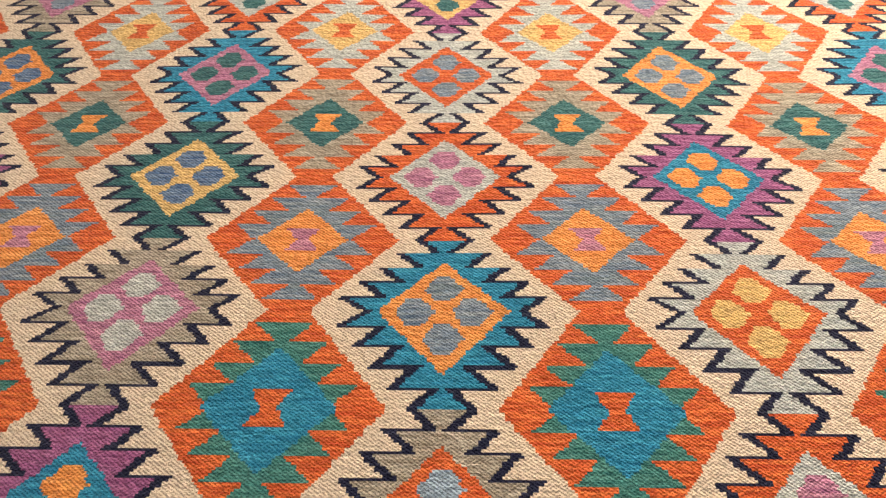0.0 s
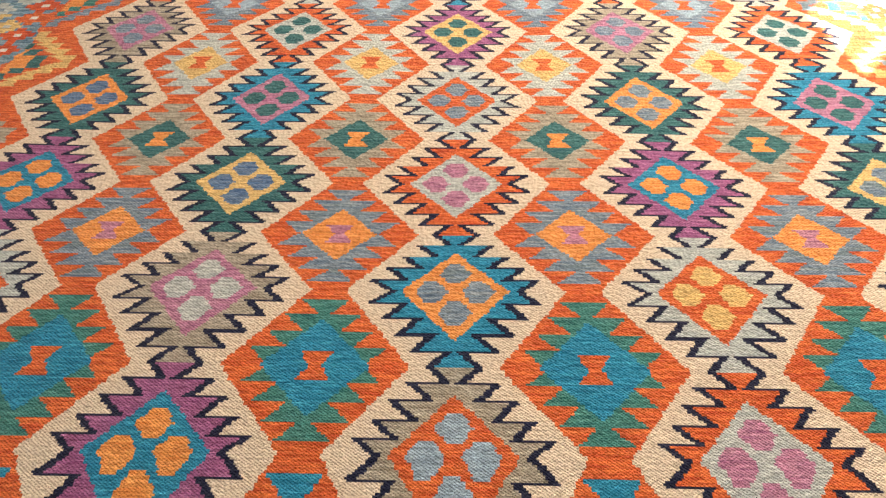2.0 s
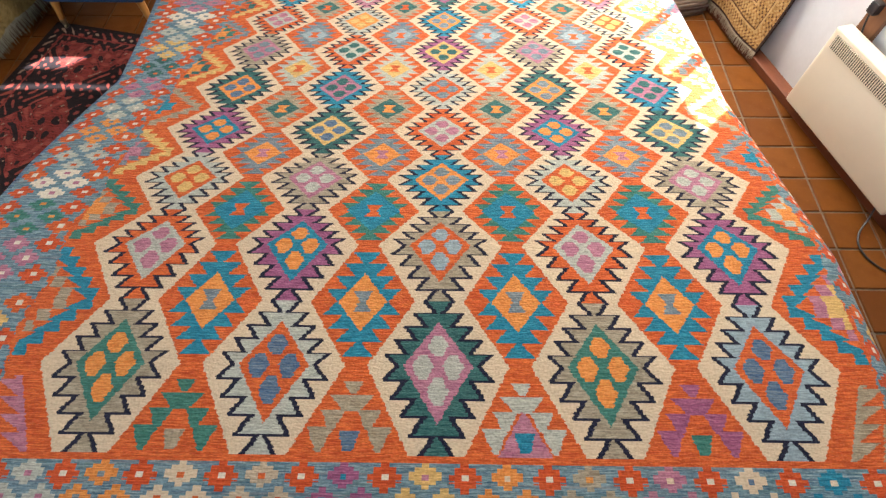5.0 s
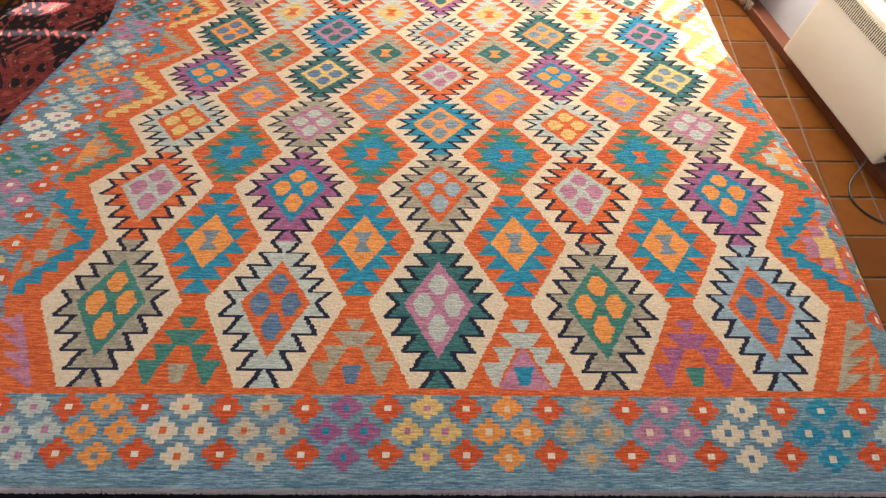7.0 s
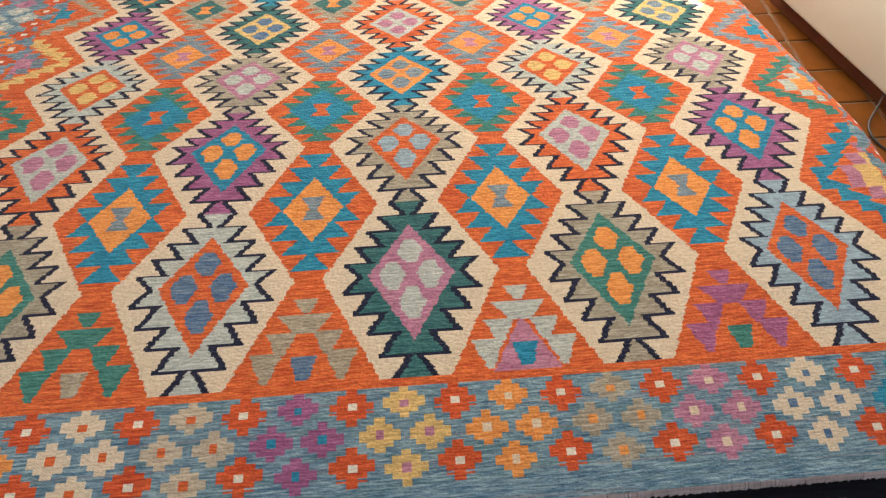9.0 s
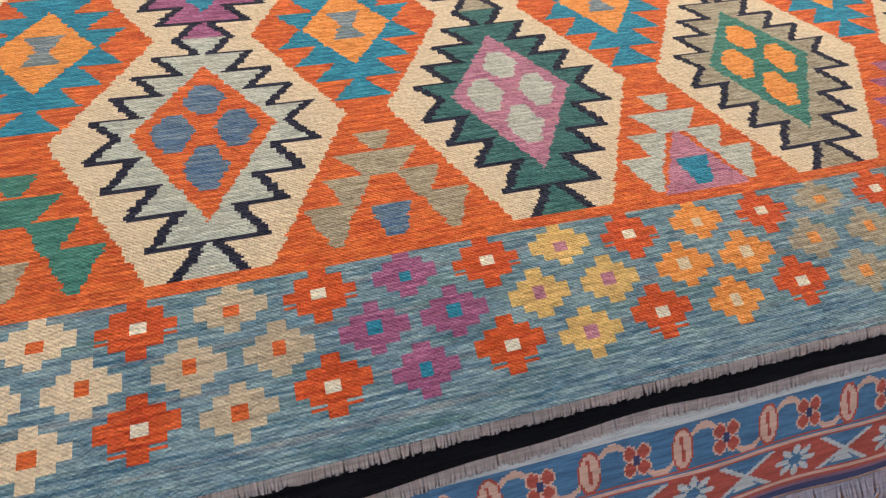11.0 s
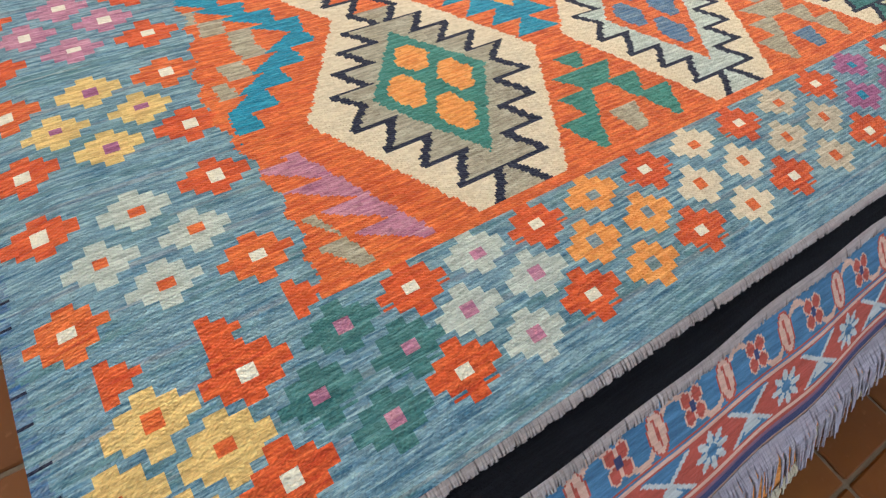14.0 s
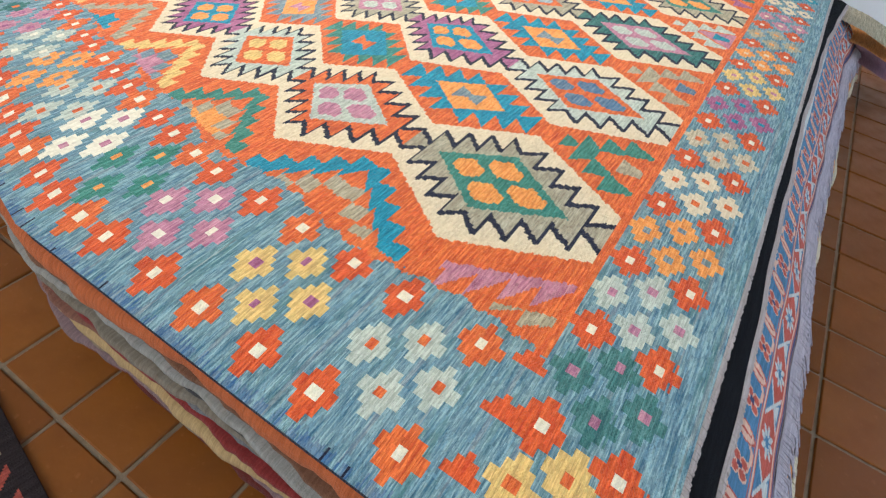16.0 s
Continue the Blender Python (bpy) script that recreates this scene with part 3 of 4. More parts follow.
STRIPW = WOOL + [BLACKW, PILE("carpet_blue", (0.075, 0.185, 0.33), 0.35), PILE("carpet_red", (0.44, 0.085, 0.06), 0.3),
                 PILE("carpet_pink", (0.64, 0.40, 0.31), 0.2), PILE("carpet_pale", (0.50, 0.52, 0.52), 0.2), PILE("carpet_plum", (0.24, 0.12, 0.17), 0.2), PILE("carpet_navy", (0.045, 0.055, 0.14), 0.2)]
K_BLACK, K_BLUE, K_RED, K_PINK, K_PALE, K_PLUM, K_NAVY = range(len(WOOL), len(WOOL) + 7)
black_end = thing("black_rug_end", "black woven end of a rug with pale cut fringe", "rug", group="rugs of the pile")
ob, edge = strip("woven_end", black_end, [(-0.390, -0.030), (-0.412, -0.032), (-0.430, -0.036), (-0.442, -0.042)], -1.305, 1.10,
                 lambda x, s: np.full(x.shape, K_BLACK), 300, 0.0035, 1.0)
fringe("fringe", edge - np.array([0, 0, 0.003]), (0, -1, 0), 0.014, FR_GREY, black_end, 5, 0.75, 0.0034, 0.0030, "mauve-grey cut fringe", 0.05, 0.15)


def carpet_pattern(x, s):
    """Blue band with lozenges and little crosses, red band with eight-pointed stars, pale guard lines."""
    s = (s - 0.19) / 0.81
    c = np.full(x.shape, K_BLUE)
    cell = 0.110
    g = (x / cell) % 1.0 - 0.5
    par = np.floor(x / cell) % 2
    h = (s - 0.21) / 0.20
    band = (s > 0.0) & (s < 0.40)
    c[band & (np.abs(h - 0.72 * np.sin(2 * math.pi * x / cell)) < 0.13)] = K_PINK
    leaf = np.hypot(g / 0.105, h / 0.70)
    c[band & (leaf < 1.18)] = K_RED
    c[band & (leaf < 1)] = K_PINK
    c[band & (np.abs(g - 0.03 * h) < 0.018) & (np.abs(h) < 0.5)] = K_RED
    g2 = (x / cell + 0.5) % 1.0 - 0.5
    for a, b in ((0.075, 0.30), (-0.075, 0.30), (0.075, -0.30), (-0.075, -0.30)):
        petal = np.hypot((g2 - a) / 0.068, (h - b) / 0.27)
        c[band & (petal < 1.18)] = K_PINK
    for a, b in ((0.075, 0.30), (-0.075, 0.30), (0.075, -0.30), (-0.075, -0.30)):
        petal = np.hypot((g2 - a) / 0.068, (h - b) / 0.27)
        c[band & (petal < 0.9)] = K_RED
    c[band & (np.abs(g2) < 0.035) & (np.abs(h) < 0.16)] = K_NAVY
    c[s < 0.02] = K_PALE
    c[(s > 0.40) & (s < 0.43)] = K_PINK
    red = s > 0.43
    c[red] = K_RED
    c[(s > 0.365) & (s < 0.385)] = K_RED
    h = (s - 0.60) / 0.15
    cell = 0.138
    g = (x / cell) % 1.0 - 0.5
    ang = np.arctan2(h, g / 0.20)
    rad = np.hypot(h, g / 0.20)
    c[red & (rad < 0.62 + 0.38 * np.cos(4 * ang) ** 2)] = K_PALE
    c[red & (rad < 0.30)] = K_BLUE
    c[red & (rad < 0.62 + 0.38 * np.cos(4 * ang) ** 2) & (np.cos(8 * ang) < -0.6) & (rad > 0.25)] = K_BLUE
    g2 = np.abs((x / cell + 0.5) % 1.0 - 0.5)
    tri = red & (np.abs(h) < 1) & (g2 < 0.26 * np.abs(h))
    c[tri] = K_BLUE
    c[red & (np.abs(h) < 0.95) & (np.abs(g2 - 0.26 * np.abs(h)) < 0.035)] = K_PALE
    c[red & (np.abs(h) < 0.8) & (g2 < 0.16 * np.abs(h)) & (h > 0)] = K_PALE
    c[(s > 0.765) & (s < 0.79)] = K_PINK
    c[(s > 0.79) & (s < 0.84)] = K_RED
    c[(s > 0.84) & (s < 0.875)] = K_PLUM
    c[s > 0.875] = K_NAVY
    c[s > 0.97] = K_PINK
    return c


flower_end = thing("oriental_rug_end", "oriental rug end with blue and red flowered bands", "rug", group="rugs of the pile")
ob, edge = strip("patterned_border", flower_end, [(-0.420, -0.038), (-0.450, -0.049), (-0.498, -0.092), (-0.542, -0.142), (-0.558, -0.172)], -1.30, 1.10, carpet_pattern, 1000, 0.006, 2.2)
fringe("fringe", edge, (0, -0.95, 0), 0.060, FR_LILAC, flower_end, 7, 0.95, 0.0034, 0.0028, "long lilac-grey fringe")
orange_end = thing("orange_rug_end", "faded orange rug end with a ragged pale fringe below the others", "rug", group="rugs of the pile")
ob, edge = strip("pile_end", orange_end, [(-0.46, -0.11), (-0.540, -0.178), (-0.588, -0.226), (-0.616, -0.256)], -1.28, 1.10,
                 lambda x, s: np.full(x.shape, IDX["orange"]), 220, 0.009, 3.4)
fringe("fringe", edge, (0, -0.8, 0), 0.020, FR_CREAM, orange_end, 9, 0.9, 0.006, 0.003, "ragged cream fringe")
low_end = thing("brown_rug_end", "dark brown rug end touching the tiles", "rug", group="rugs of the pile")
strip("pile_end", low_end, [(-0.46, -0.18), (-0.545, -0.240), (-0.590, -0.295), (-0.604, -0.319)], -1.26, 1.10,
      lambda x, s: np.full(x.shape, K_NAVY), 120, 0.006, 4.1)

# rug corners that stick out at the far end of the front
for nm, lab, prof, x0, x1, dye_of, mat_f, seed in (
        ("splayed_rug_corner", "grey fringed rug corner sticking out of the pile", [(-0.46, -0.060), (-0.55, -0.075), (-0.66, -0.110)], 0.98, 1.20, IDX["taupe"], FR_GREY, 5.2),
        ("splayed_rug_corner", "faded orange rug corner sticking out of the pile", [(-0.46, -0.120), (-0.58, -0.128), (-0.70, -0.160)], 1.00, 1.22, IDX["orange"], FR_CREAM, 6.1),
        ("splayed_rug_corner", "dark brown rug corner with cream fringe in the pile", [(-0.46, -0.170), (-0.60, -0.190), (-0.73, -0.225)], 1.02, 1.24, K_PLUM, FR_CREAM, 7.3)):
    corner = thing(nm, lab, "rug", group="rugs of the pile")
    ob, edge = strip("pile_end", corner, prof, x0, x1, lambda x, s, k=dye_of: np.full(x.shape, k), 60, 0.006, seed)
    fringe("fringe", edge, (0, -0.9, 0), 0.030, mat_f, corner, int(seed * 3), 0.6, 0.005, 0.003)


# ---------------------------------------------------------------- room shell
def wall(name, a, b, thick, z0, z1, holes=(), material=None):
    """A wall from a to b (plan metres) with openings given as (from, to, sill, head) along it."""
    a, b = Vector((*a, 0)), Vector((*b, 0))
    ln = (b - a).length
    ang = math.degrees(math.atan2(b.y - a.y, b.x - a.x))
    bm = bmesh.new()
    x = 0.0
    for s, e, lo, hi in sorted(holes):
        if s > x:
            box(bm, (x, 0, z0), (s, thick, z1))
        if lo > z0:
            box(bm, (s, 0, z0), (e, thick, lo))
        if hi < z1:
            box(bm, (s, 0, hi), (e, thick, z1))
        x = e
    if x < ln:
        box(bm, (x, 0, z0), (ln, thick, z1))
    ob = part(name, bm, material or PLASTER)
    ob.matrix_world = pose(a.x, a.y, 0, 0, 0, ang)
    return tagged(ob, "pale blue-white plastered wall", "wall", kind="structure")


RH = 2.6
WA, WB = Vector((2.45, -1.2, 0)), Vector((1.40, 2.80, 0))       # foot line of the wall with the heater
WD = (WB - WA).normalized()
WN = Vector((-WD.y, WD.x, 0))                                     # into the room
# opening out of view, sized so its sun patches land on the kilim
wall("wall_right", WB.xy, WA.xy, 0.10, 0.0, RH, [(0.30, 1.20, 1.17, 1.74)])
# unseen walls from here on close the room; far slit lets sun onto tiles
wall("unseen_wall_far", (1.60, 3.08), (-3.3, 3.08), -0.08, 0.0, RH, [(0.6, 1.4, 0.9, 2.1), (2.10, 2.40, 2.12, 2.52)])
# left and front openings are invented places for the fill lamps
wall("unseen_wall_left", (-3.2, -2.7), (-3.2, 3.0), 0.22, 0.0, RH, [(2.4, 4.2, 0.9, 2.2)])
wall("unseen_wall_front", (3.0, -2.6), (-3.3, -2.6), 0.22, 0.0, RH, [(1.2, 3.2, 0.75, 2.25), (4.0, 5.4, 0.75, 2.25)])
wall("unseen_wall_back_right", (2.44, -1.2), (2.9, -2.7), 0.2, 0.0, RH)
# ceiling out of view, added to enclose the room's light
bm = lofted([[Vector((x, y, z)) for x, y in ((-3.45, -2.85), (2.98, -2.85), (2.98, -2.6), (2.56, -1.2), (1.52, 2.80), (1.62, 3.06), (-3.45, 3.06))] for z in (RH, RH + 0.12)])
tagged(part("ceiling", bm, CEIL), "plain off-white ceiling, unseen, closing the room", "ceiling", kind="structure")
# added fill lamps, powers tuned for balance; the openings behind them are unseen
fill_light("fill_light_front", (0.9, -2.55, 1.5), (0.9, 0, 0.9), 1.9, 1.4, 0.7, (0.95, 0.95, 1.0))
fill_light("fill_light_front_left", (-1.7, -2.55, 1.5), (-1.7, 0, 0.9), 1.3, 1.4, 1.5, (0.92, 0.95, 1.0))
fill_light("fill_light_left", (-3.15, 0.6, 1.55), (0, 0.4, 0.5), 1.7, 1.2, 2.9, (1.0, 0.88, 0.74))
fill_light("fill_light_far", (0.6, 2.95, 1.5), (0.6, 0.6, 0.4), 0.8, 1.2, 8.4, (1.0, 0.88, 0.74))
fill_light("fill_light_right", (1.60, 1.95, 1.5), (0.4, 1.3, 0.4), 1.3, 0.6, 10.5, (1.0, 0.88, 0.74))
# unseen glazing bars in the window above the hanging rug, splitting the sun patch
bm = bmesh.new()
for s in (0.58, 0.88):
    box(bm, (s, 0.02, 1.17), (s + 0.035, 0.07, 1.74))
bars = part("window_1", bm, TIMBER)
bars.matrix_world = pose(WB.x, WB.y, 0, 0, 0, math.degrees(math.atan2(-WD.y, -WD.x)))
tagged(bars, "brown timber glazing bars in the wall opening", "window", kind="structure")


# ---------------------------------------------------------------- floor
floor = part("floor", boxed((-3.5, -2.9, -0.12), (3.2, 3.3, -0.006)), GROUT)
tagged(floor, "terracotta tiled floor with pale grout", "floor", kind="structure")
TP = 0.186
GAP = 0.009
TX, TY = -1.7, -1.02
near, rest = [], []
for i in range(-9, 28):
    for j in range(-9, 24):
        x, y = TX + i * TP, TY + j * TP
        if not (-3.25 < x < 3.0 and -2.6 < y < 3.0):
            continue
        if -1.45 < x < 1.2 and -0.52 < y < 1.75:
            continue
        d = min(abs(y + 0.9) + max(0, abs(x + 0.5) - 1.2), abs(x + 1.75) + max(0, abs(y - 0.2) - 0.8), abs(x - 1.45) + max(0, abs(y - 1.0) - 1.0))
        (near if d < 0.42 else rest).append((x, y, d))
near.sort(key=lambda q: q[2])
rest += near[290:]
near = near[:290]


def tile_mesh():
    bm = boxed((0, 0, -0.010), (TP - GAP, TP - GAP, 0.0), 0.003, 1)
    me = bpy.data.meshes.new("tile")
    bm.to_mesh(me)
    bm.free()
    me.materials.append(TILE)
    return me


tm = tile_mesh()
rng = random.Random(5)
for x, y, d in near:
    o = new("tile", tm)
    o.parent = floor
    o.matrix_world = pose(x, y, rng.uniform(-0.0012, 0.0008), rng.uniform(-0.25, 0.25), rng.uniform(-0.25, 0.25), rng.uniform(-0.3, 0.3))
bm = bmesh.new()
for x, y, d in rest:
    z = rng.uniform(-0.001, 0.0005)
    box(bm, (x, y, -0.01), (x + TP - GAP, y + TP - GAP, z))
o = part("tile_field", bm, TILE, floor)
o["kind"] = "stuff"

# raised tile plinth along the wall
bm = boxed((0, -0.07, 0), (4.1, 0.0, 0.045), 0.006)
plinth = part("baseboard", bm, plain("plinth_tile", (0.17, 0.050, 0.020), 0.5, 0.3, 9.0, 0.001))
plinth.matrix_world = bars.matrix_world @ Matrix.Translation((0, -0.002, 0))
tagged(plinth, "brown tiled plinth along the wall foot", "baseboard", kind="structure")
WALLM = bars.matrix_world.copy()      # x along the wall from its far end, -y into the room

# timber post beside the heater
bm = boxed((1.375, -0.022, 0.045), (1.465, 0.02, RH), 0.006)
post = part("trim", bm, TIMBER)
post.matrix_world = WALLM
tagged(post, "brown timber post set in the wall", "post", kind="structure")


# ---------------------------------------------------------------- heater
def heater(s0, s1, z0, z1):
    root = thing("panel_heater", "cream enamelled electric panel heater on the wall", "heater")
    root.matrix_world = WALLM
    part("casing", boxed((s0, -0.105, z0), (s1, -0.03, z1), 0.016, 3), ENAMEL, root)
    # raised dark panel: the shade of the outlet is given by its colour
    part("grille_shade_panel", boxed((s0 + 0.03, -0.1085, z1 - 0.085), (s1 - 0.03, -0.10, z1 - 0.025), 0.002, 1), GRILLE, root, "dark panel standing in for the shaded outlet behind the fins")
    n = int((s1 - s0 - 0.07) / 0.0105)
    for k in range(n):
        x = s0 + 0.035 + k * 0.0105
        part("fin", boxed((x, -0.1105, z1 - 0.084), (x + 0.0042, -0.102, z1 - 0.026)), ENAMEL, root)
    part("bracket", boxed((s0 + 0.08, -0.032, z0 + 0.06), (s0 + 0.12, 0.0, z1 - 0.12)), ENAMEL, root)
    part("bracket", boxed((s1 - 0.12, -0.032, z0 + 0.06), (s1 - 0.08, 0.0, z1 - 0.12)), ENAMEL, root)
    part("control_box", boxed((s1 - 0.012, -0.095, z0 + 0.05), (s1 + 0.035, -0.035, z0 + 0.17), 0.006), GRILLE, root, "dark control dial housing")
    return root


heater(1.36, 2.07, 0.06, 0.465)


# ---------------------------------------------------------------- rug hung on the wall
GOLD = [PILE("gold_ground", (0.44, 0.25, 0.085), 0.3), PILE("gold_brown", (0.13, 0.06, 0.025), 0.3), PILE("gold_pale", (0.58, 0.38, 0.16), 0.25), PILE("brown_edge", (0.05, 0.025, 0.02), 0.2)]


def hung_rug(s0, s1, z0, z1):
    root = thing("hanging_rug", "gold and brown patterned rug with cream fringe on the wall", "rug")
    root.matrix_world = WALLM
    nx, nz = 240, 440
    xs, zs = np.linspace(s0, s1, nx + 1), np.linspace(z0, z1, nz + 1)
    XX, ZZ = np.meshgrid(xs, zs)
    yy = -0.03 - 0.05 * np.clip(1 - (ZZ - z0) / 0.5, 0, 1) ** 2 - 0.010 * np.sin(XX * 16) * np.clip(1 - (ZZ - z0) / 0.6, 0, 1)
    verts = np.stack([XX, yy, ZZ], -1).reshape(-1, 3)
    n = nx + 1
    a, b = np.meshgrid(np.arange(nx), np.arange(nz))
    quads = np.stack([b * n + a, b * n + a + 1, (b + 1) * n + a + 1, (b + 1) * n + a], -1).reshape(-1, 4)
    xm, zm = (XX[:-1, :-1] + XX[1:, 1:]) / 2, (ZZ[:-1, :-1] + ZZ[1:, 1:]) / 2
    e = np.minimum(np.minimum(xm - s0, s1 - xm), np.minimum(zm - z0, z1 - zm))
    f = np.sin(xm * 260 + np.sin(zm * 90)) * np.sin(zm * 230) + 0.9 * np.sin(xm * 131 + 3 * np.sin(zm * 97)) * np.sin(zm * 153 + 2 * np.sin(xm * 118))
    c = np.zeros(xm.shape, int)
    c[f > 0.55] = 2
    c[f < -0.75] = 1
    mid = e > 0.20
    c[mid & (np.abs(f) < 0.28)] = 1
    c[mid & (f > 0.7)] = 2
    for k in (0.075, 0.165, 0.20):
        c[np.abs(e - k) < 0.005] = 2
        c[np.abs(e - k - 0.008) < 0.003] = 1
    c[e < 0.012] = 3
    mesh_arrays("pile_face", verts, quads, GOLD, c.ravel(), root)
    back = verts + np.array([0, 0.008, 0])
    mesh_arrays("backing", back, quads[:, ::-1], GOLD, np.full(len(quads), 3), root)["label"] = "plain brown woven backing"
    fringe("fringe", verts[:n], (0, -0.05, 0), 0.042, FR_CREAM, root, 11, 1.0, 0.0045, 0.003, "cream knotted fringe")
    return root


hung_rug(0.53, 1.04, 0.065, 1.15)


# ---------------------------------------------------------------- folded rugs by the wall
def folded(name, label, x, y, z, w, d, h, mt, turn, edge=None):
    bm = bmesh.new()
    rings = []
    for k in range(13):
        g = -d / 2 + d * k / 12
        ring = []
        for a in range(12):
            q = 2 * math.pi * a / 12
            cx, cz = math.cos(q), math.sin(q)
            ring.append(Vector((math.copysign(abs(cx) ** 0.35, cx) * w / 2, g, h / 2 + math.copysign(abs(cz) ** 0.6, cz) * h / 2 * (1 + 0.05 * math.sin(k * 1.3)))))
        rings.append(ring)
    bm = lofted(rings)
    ob = part(name, bm, mt)
    ob.data.shade_smooth()
    ob.matrix_world = pose(x, y, z, 0, 0, turn)
    tagged(ob, label, "rug", "folded rugs by the wall")
    return ob


FZ = 0.0
for k, (c, h) in enumerate((((0.10, 0.07, 0.06), 0.022), ((0.16, 0.13, 0.11), 0.02), ((0.09, 0.06, 0.05), 0.022), ((0.42, 0.36, 0.29), 0.024), ((0.60, 0.52, 0.42), 0.024), ((0.52, 0.45, 0.37), 0.022))):
    folded("folded_rug", "folded rug in a low pile by the wall", 1.215 + 0.008 * (k % 3), 2.31, FZ, 0.40, 0.36, h, PILE("fold_%s" % "abcdef"[k], c, 0.3), 14)
    FZ += h
STR = [PILE("stripe_red", (0.22, 0.03, 0.02), 0.3), PILE("stripe_brown", (0.16, 0.07, 0.04), 0.3), PILE("stripe_tan", (0.36, 0.22, 0.12), 0.3), PILE("stripe_grey", (0.25, 0.2, 0.2), 0.3)]
for k in range(5):
    folded("folded_kilim", "red and brown striped kilim folded on the pile", 1.17, 2.37, FZ, 0.56, 0.36, 0.04, STR[(0, 2, 3, 1, 0)[k]], 14)
    FZ += 0.04

# ---------------------------------------------------------------- red carpet on the tiles
REDC = [PILE("madder_red", (0.20, 0.026, 0.020), 0.5), PILE("ink_ground", (0.020, 0.014, 0.016), 0.3), PILE("carpet_ivory", (0.30, 0.20, 0.14), 0.3), PILE("carpet_rose", (0.28, 0.055, 0.040), 0.4)]


def red_carpet(x0, x1, y0, y1):
    root = thing("red_carpet", "worn red oriental carpet with dark border on the tiles", "rug")
    nx, ny = 170, 530
    xs, ysr = np.linspace(x0, x1, nx + 1), np.linspace(y0, y1, ny + 1)
    XX, YY2 = np.meshgrid(xs, ysr)
    zz = 0.008 + 0.003 * np.sin(XX * 7 + YY2 * 3)
    verts = np.stack([XX, YY2, zz], -1).reshape(-1, 3)
    n = nx + 1
    a, b = np.meshgrid(np.arange(nx), np.arange(ny))
    quads = np.stack([b * n + a, b * n + a + 1, (b + 1) * n + a + 1, (b + 1) * n + a], -1).reshape(-1, 4)
    xm, ym = (XX[:-1, :-1] + XX[1:, 1:]) / 2, (YY2[:-1, :-1] + YY2[1:, 1:]) / 2
    e = np.minimum(np.minimum(xm - x0, x1 - xm), np.minimum(ym - y0, y1 - ym))
    f = np.sin(xm * 37 + 2.4 * np.sin(ym * 19)) * np.sin(ym * 43 + 2.6 * np.sin(xm * 27 + ym * 6)) + 0.25 * np.sin(xm * 91 + ym * 60)
    g = np.sin(xm * 63 + 2 * np.sin(ym * 31)) * np.sin(ym * 57 + 2.5 * np.sin(xm * 29))
    c = np.zeros(xm.shape, int)
    c[f > 0.62] = 3
    c[f < -0.48] = 1
    c[(np.abs(f) < 0.05) & (g > -0.2)] = 1
    c[g > 0.93] = 2
    k = 0.5 * np.abs(((ym * 1.7) % 1) - 0.5)
    spand = (e > 0.10) & (e < 0.10 + k * 1.0)
    c[spand] = 1
    c[spand & (np.abs(g) > 0.72)] = 3
    bord = e < 0.10
    c[bord] = 1
    c[bord & (g > 0.45) & (e > 0.03) & (e < 0.10)] = 3
    c[bord & (g < -0.72) & (e > 0.03) & (e < 0.10)] = 2
    c[np.abs(e - 0.092) < 0.006] = 0
    mesh_arrays("pile_face", verts, quads, REDC, c.ravel(), root)
    fringe("fringe", verts[:n], (0, -1, 0), 0.06, FR_GREY, root, 17, 0.05, 0.004, 0.0025, "pale grey fringe")
    bm = boxed((x0, y0, 0.0015), (x1, y1, 0.004))
    part("backing", bm, REDC[1], root)
    return root


red_carpet(-0.34, 0.34, -1.06, 1.06).matrix_world = pose(-2.02, 0.96, 0, 0, 0, -11)


def floor_kilim(x, y, turn, wide, long):
    """A second flat rug on the tiles: cream ground with stepped blue and green blocks along its edge."""
    root = thing("floor_rug", "cream, blue and green patterned rug lying on the tiles", "rug", (x, y, 0), turn)
    nx, ny = 90, 150
    xs, ysr = np.linspace(-wide / 2, wide / 2, nx + 1), np.linspace(-long / 2, long / 2, ny + 1)
    XX, YY2 = np.meshgrid(xs, ysr)
    verts = np.stack([XX, YY2, 0.010 + 0.003 * np.sin(XX * 9 + YY2 * 5)], -1).reshape(-1, 3)
    n = nx + 1
    a, b = np.meshgrid(np.arange(nx), np.arange(ny))
    quads = np.stack([b * n + a, b * n + a + 1, (b + 1) * n + a + 1, (b + 1) * n + a], -1).reshape(-1, 4)
    xm, ym = (XX[:-1, :-1] + XX[1:, 1:]) / 2, (YY2[:-1, :-1] + YY2[1:, 1:]) / 2
    e = wide / 2 - np.abs(xm)
    c = np.full(xm.shape, IDX["taupe"])
    step = np.floor(ym / 0.045)
    c[(e < 0.07) & (step % 4 < 2)] = IDX["sea"]
    c[(e < 0.05) & (step % 4 == 1)] = IDX["sand"]
    c[(e < 0.03) & (step % 3 == 0)] = IDX["turquoise"]
    c[(e > 0.09) & (e < 0.15) & (step % 3 == 1)] = IDX["forest"]
    c[(e > 0.17) & (np.sin(xm * 40) * np.sin(ym * 30) > 0.45)] = IDX["rust"]
    mesh_arrays("woven_face", verts, quads, WOOL, c.ravel(), root)
    part("backing", boxed((-wide / 2, -long / 2, 0.0015), (wide / 2, long / 2, 0.005)), REDC[1], root)
    return root


floor_kilim(1.02, -1.675, 90, 0.9, 1.5)


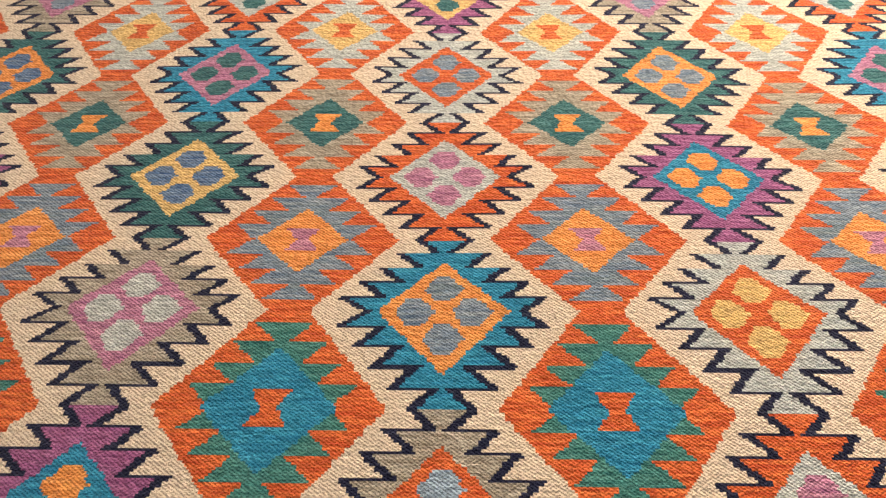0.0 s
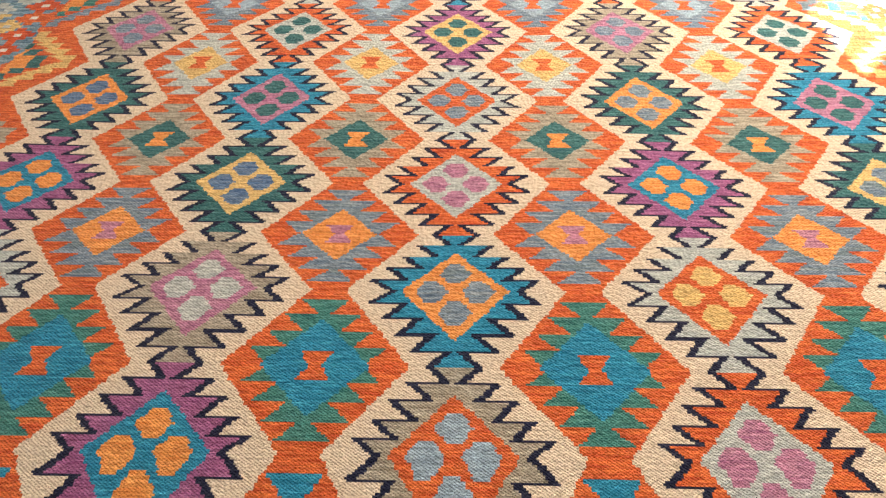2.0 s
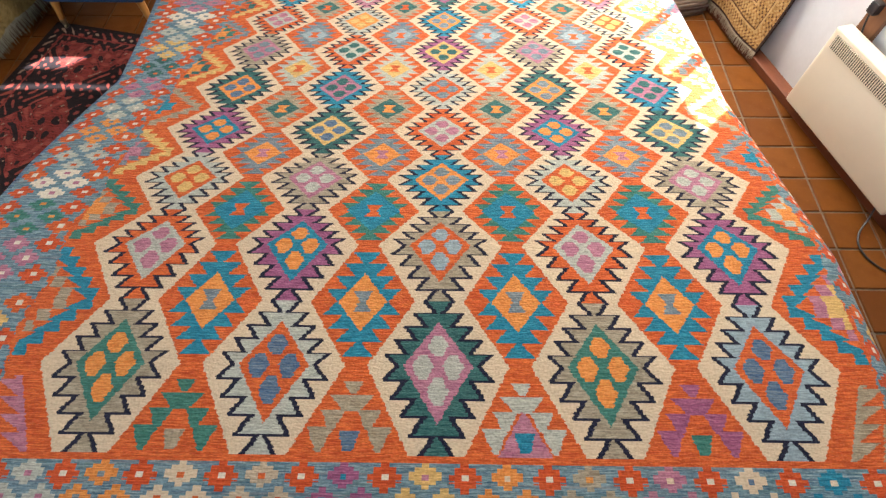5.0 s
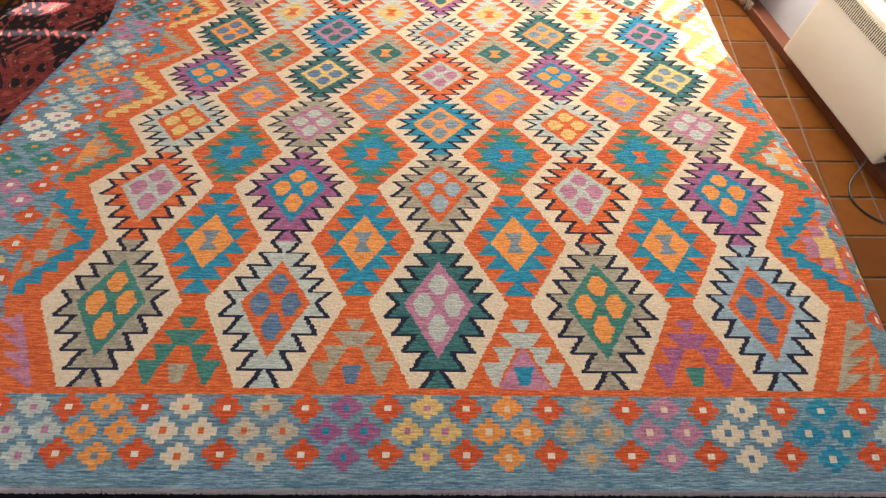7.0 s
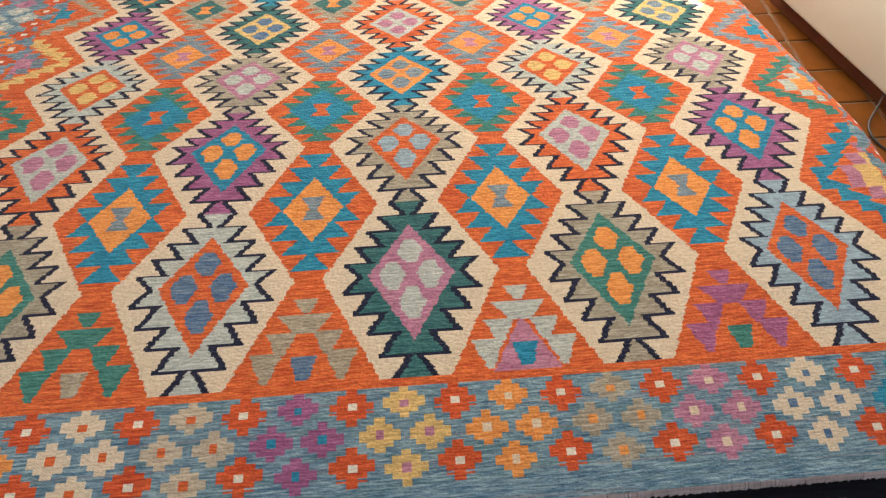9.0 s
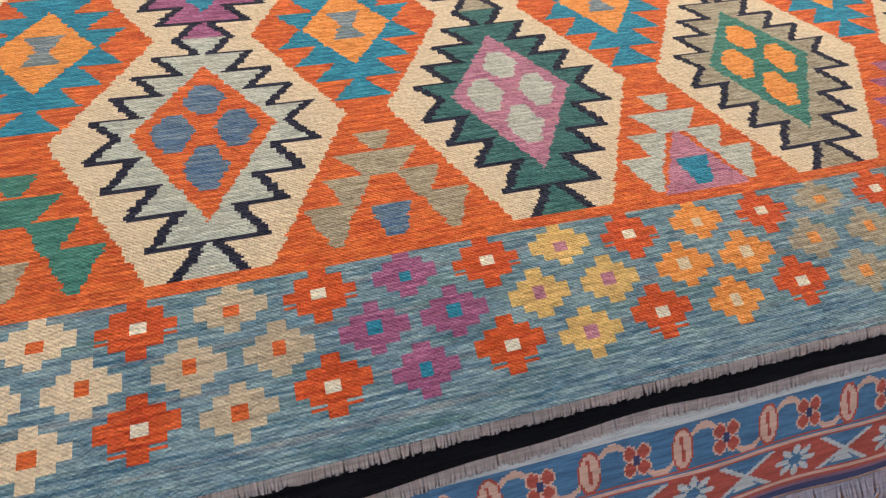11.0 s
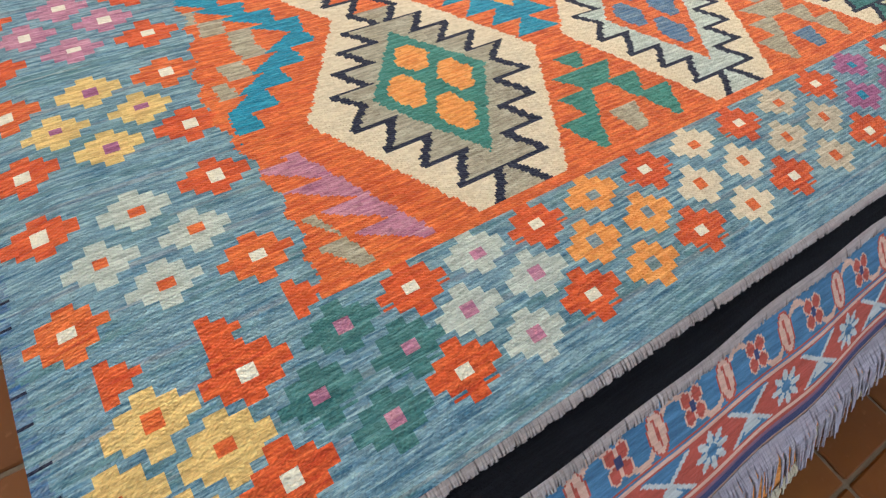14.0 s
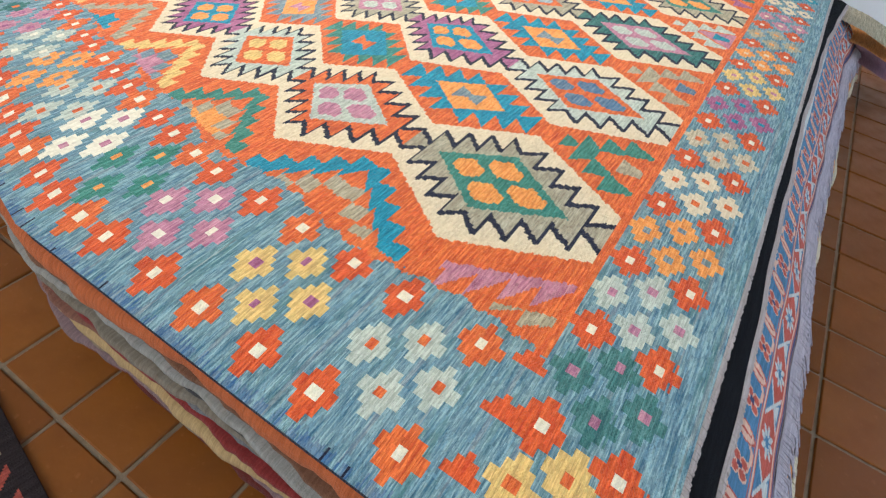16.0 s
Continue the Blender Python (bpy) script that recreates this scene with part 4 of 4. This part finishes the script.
# ---------------------------------------------------------------- armchair
def armchair(x, y, turn):
    root = thing("armchair", "low armchair with orange-red striped seat, blue front and oak legs", "chair", (x, y, 0), turn)
    BLUE = PILE("velvet_blue", (0.012, 0.045, 0.13), 0.2)
    cols = [(0.42, 0.045, 0.035), (0.60, 0.14, 0.02), (0.45, 0.06, 0.05), (0.55, 0.10, 0.03), (0.36, 0.035, 0.05)]
    part("seat_rail", boxed((-0.27, -0.27, 0.165), (0.27, 0.26, 0.285), 0.03, 3), BLUE, root, "blue upholstered rail")
    for k, c in enumerate(cols):
        x0 = -0.285 + k * 0.114
        part("seat_stripe", boxed((x0 - 0.001, -0.28, 0.28), (x0 + 0.115, 0.27, 0.38), 0.028 if k in (0, 4) else 0.012, 3), PILE("seat_%s" % "abcde"[k], c, 0.25), root)
    part("backrest", boxed((-0.27, 0.20, 0.36), (0.27, 0.31, 0.86), 0.04, 3), PILE("seat_back", (0.45, 0.06, 0.03), 0.25), root)
    GREEN = PILE("arm_green", (0.30, 0.30, 0.14), 0.2)
    for s in (-1, 1):
        part("arm", boxed((s * 0.31 - 0.045, -0.20, 0.24), (s * 0.31 + 0.045, 0.30, 0.56), 0.03, 3), GREEN, root, "pale olive arm panel")
    for sx in (-1, 1):
        for sy in (-1, 1):
            rings = []
            for k in range(7):
                q = k / 6
                r = 0.024 - 0.010 * q
                cx, cy = sx * (0.225 + 0.015 * q), sy * (0.225 + 0.02 * q)
                rings.append([Vector((cx + r * math.cos(a * math.pi / 5), cy + r * math.sin(a * math.pi / 5), 0.19 - 0.14 * q)) for a in range(10)])
            leg = part("leg", lofted(rings), OAK, root)
            leg.data.shade_smooth()
            cup = bmesh.new()
            bmesh.ops.create_cone(cup, cap_ends=True, segments=14, radius1=0.013, radius2=0.016, depth=0.03, matrix=Matrix.Translation((sx * 0.24, sy * 0.245, 0.046)))
            part("castor_cup", cup, BRASS, leg)
            wh = bmesh.new()
            bmesh.ops.create_cone(wh, cap_ends=True, segments=18, radius1=0.0155, radius2=0.0155, depth=0.012, matrix=Matrix.Translation((sx * 0.24, sy * 0.245, 0.0155)) @ Matrix.Rotation(math.pi / 2, 4, "Y"))
            bmesh.ops.bevel(wh, geom=wh.edges[:], offset=0.002, segments=1, affect="EDGES")
            part("castor_wheel", wh, BRASS, leg)
    return root


armchair(-1.84, 2.27, 0)


# ---------------------------------------------------------------- covered bench by the other wall
def bench(x, y, turn):
    root = thing("covered_bench", "low bench under an olive-gold rug with a grey fringe", "bench", (x, y, 0), turn)
    OL = PILE("olive_gold", (0.20, 0.15, 0.055), 0.4)
    part("frame", boxed((-0.50, -0.26, 0.0), (0.50, 0.26, 0.26), 0.01), DARKWOOD, root)
    n = 24
    rings = []
    for k in range(n + 1):
        u = -0.54 + 1.08 * k / n
        rings.append([Vector((u, yy + 0.006 * math.sin(u * 21), zz + 0.004 * math.sin(u * 13 + yy * 20)))
                      for yy, zz in ((0.30, 0.10), (0.30, 0.27), (0.27, 0.305), (-0.27, 0.305), (-0.305, 0.275), (-0.315, 0.10), (-0.295, 0.10), (-0.285, 0.26), (0.27, 0.28), (0.285, 0.10))])
    part("cover", lofted(rings), OL, root, "olive-gold woven cover")
    fringe("fringe", [(-0.54, -0.312, 0.105), (0.54, -0.312, 0.105)], (0, -0.15, 0), 0.075, wool("fringe_sage", (0.22, 0.22, 0.17), 0.3, weave=False), root, 13, 1.0, 0.006, 0.003, "grey-green fringe")
    return root


bench(-2.60, 1.90, 80)

# ---------------------------------------------------------------- small things
def tube(name, pts, r, mt, parent=None):
    cu = bpy.data.curves.new(name, "CURVE")
    cu.dimensions, cu.bevel_depth, cu.bevel_resolution = "3D", r, 3
    sp = cu.splines.new("NURBS")
    sp.points.add(len(pts) - 1)
    for p, q in zip(sp.points, pts):
        p.co = (*q, 1)
    sp.use_endpoint_u = True
    cu.materials.append(mt)
    o = new(name, cu)
    o.parent = parent
    return o


plug = thing("wall_plug", "black plug in a white wall socket with a hanging lead", "plug")
plug.matrix_world = WALLM
part("socket_plate", boxed((1.36, -0.012, 0.52), (1.45, 0.0, 0.61), 0.004), WHITEPL, plug, "white socket plate")
part("plug_body", boxed((1.385, -0.055, 0.54), (1.425, -0.012, 0.59), 0.008, 2), BLACKPL, plug)
tube("lead", [(1.405, -0.04, 0.545), (1.408, -0.05, 0.51), (1.42, -0.03, 0.47), (1.42, -0.015, 0.42)], 0.004, BLACKPL, plug)
lead = tube("floor_lead", [(1.97, -0.06, 0.12), (2.05, -0.10, 0.03), (2.08, -0.18, 0.008), (2.16, -0.24, 0.006), (2.28, -0.22, 0.006), (2.36, -0.10, 0.006), (2.40, -0.075, 0.03)], 0.004, BLACKPL)
lead.matrix_world = WALLM
tagged(lead, "thin black electric lead running over the tiles", "cable")
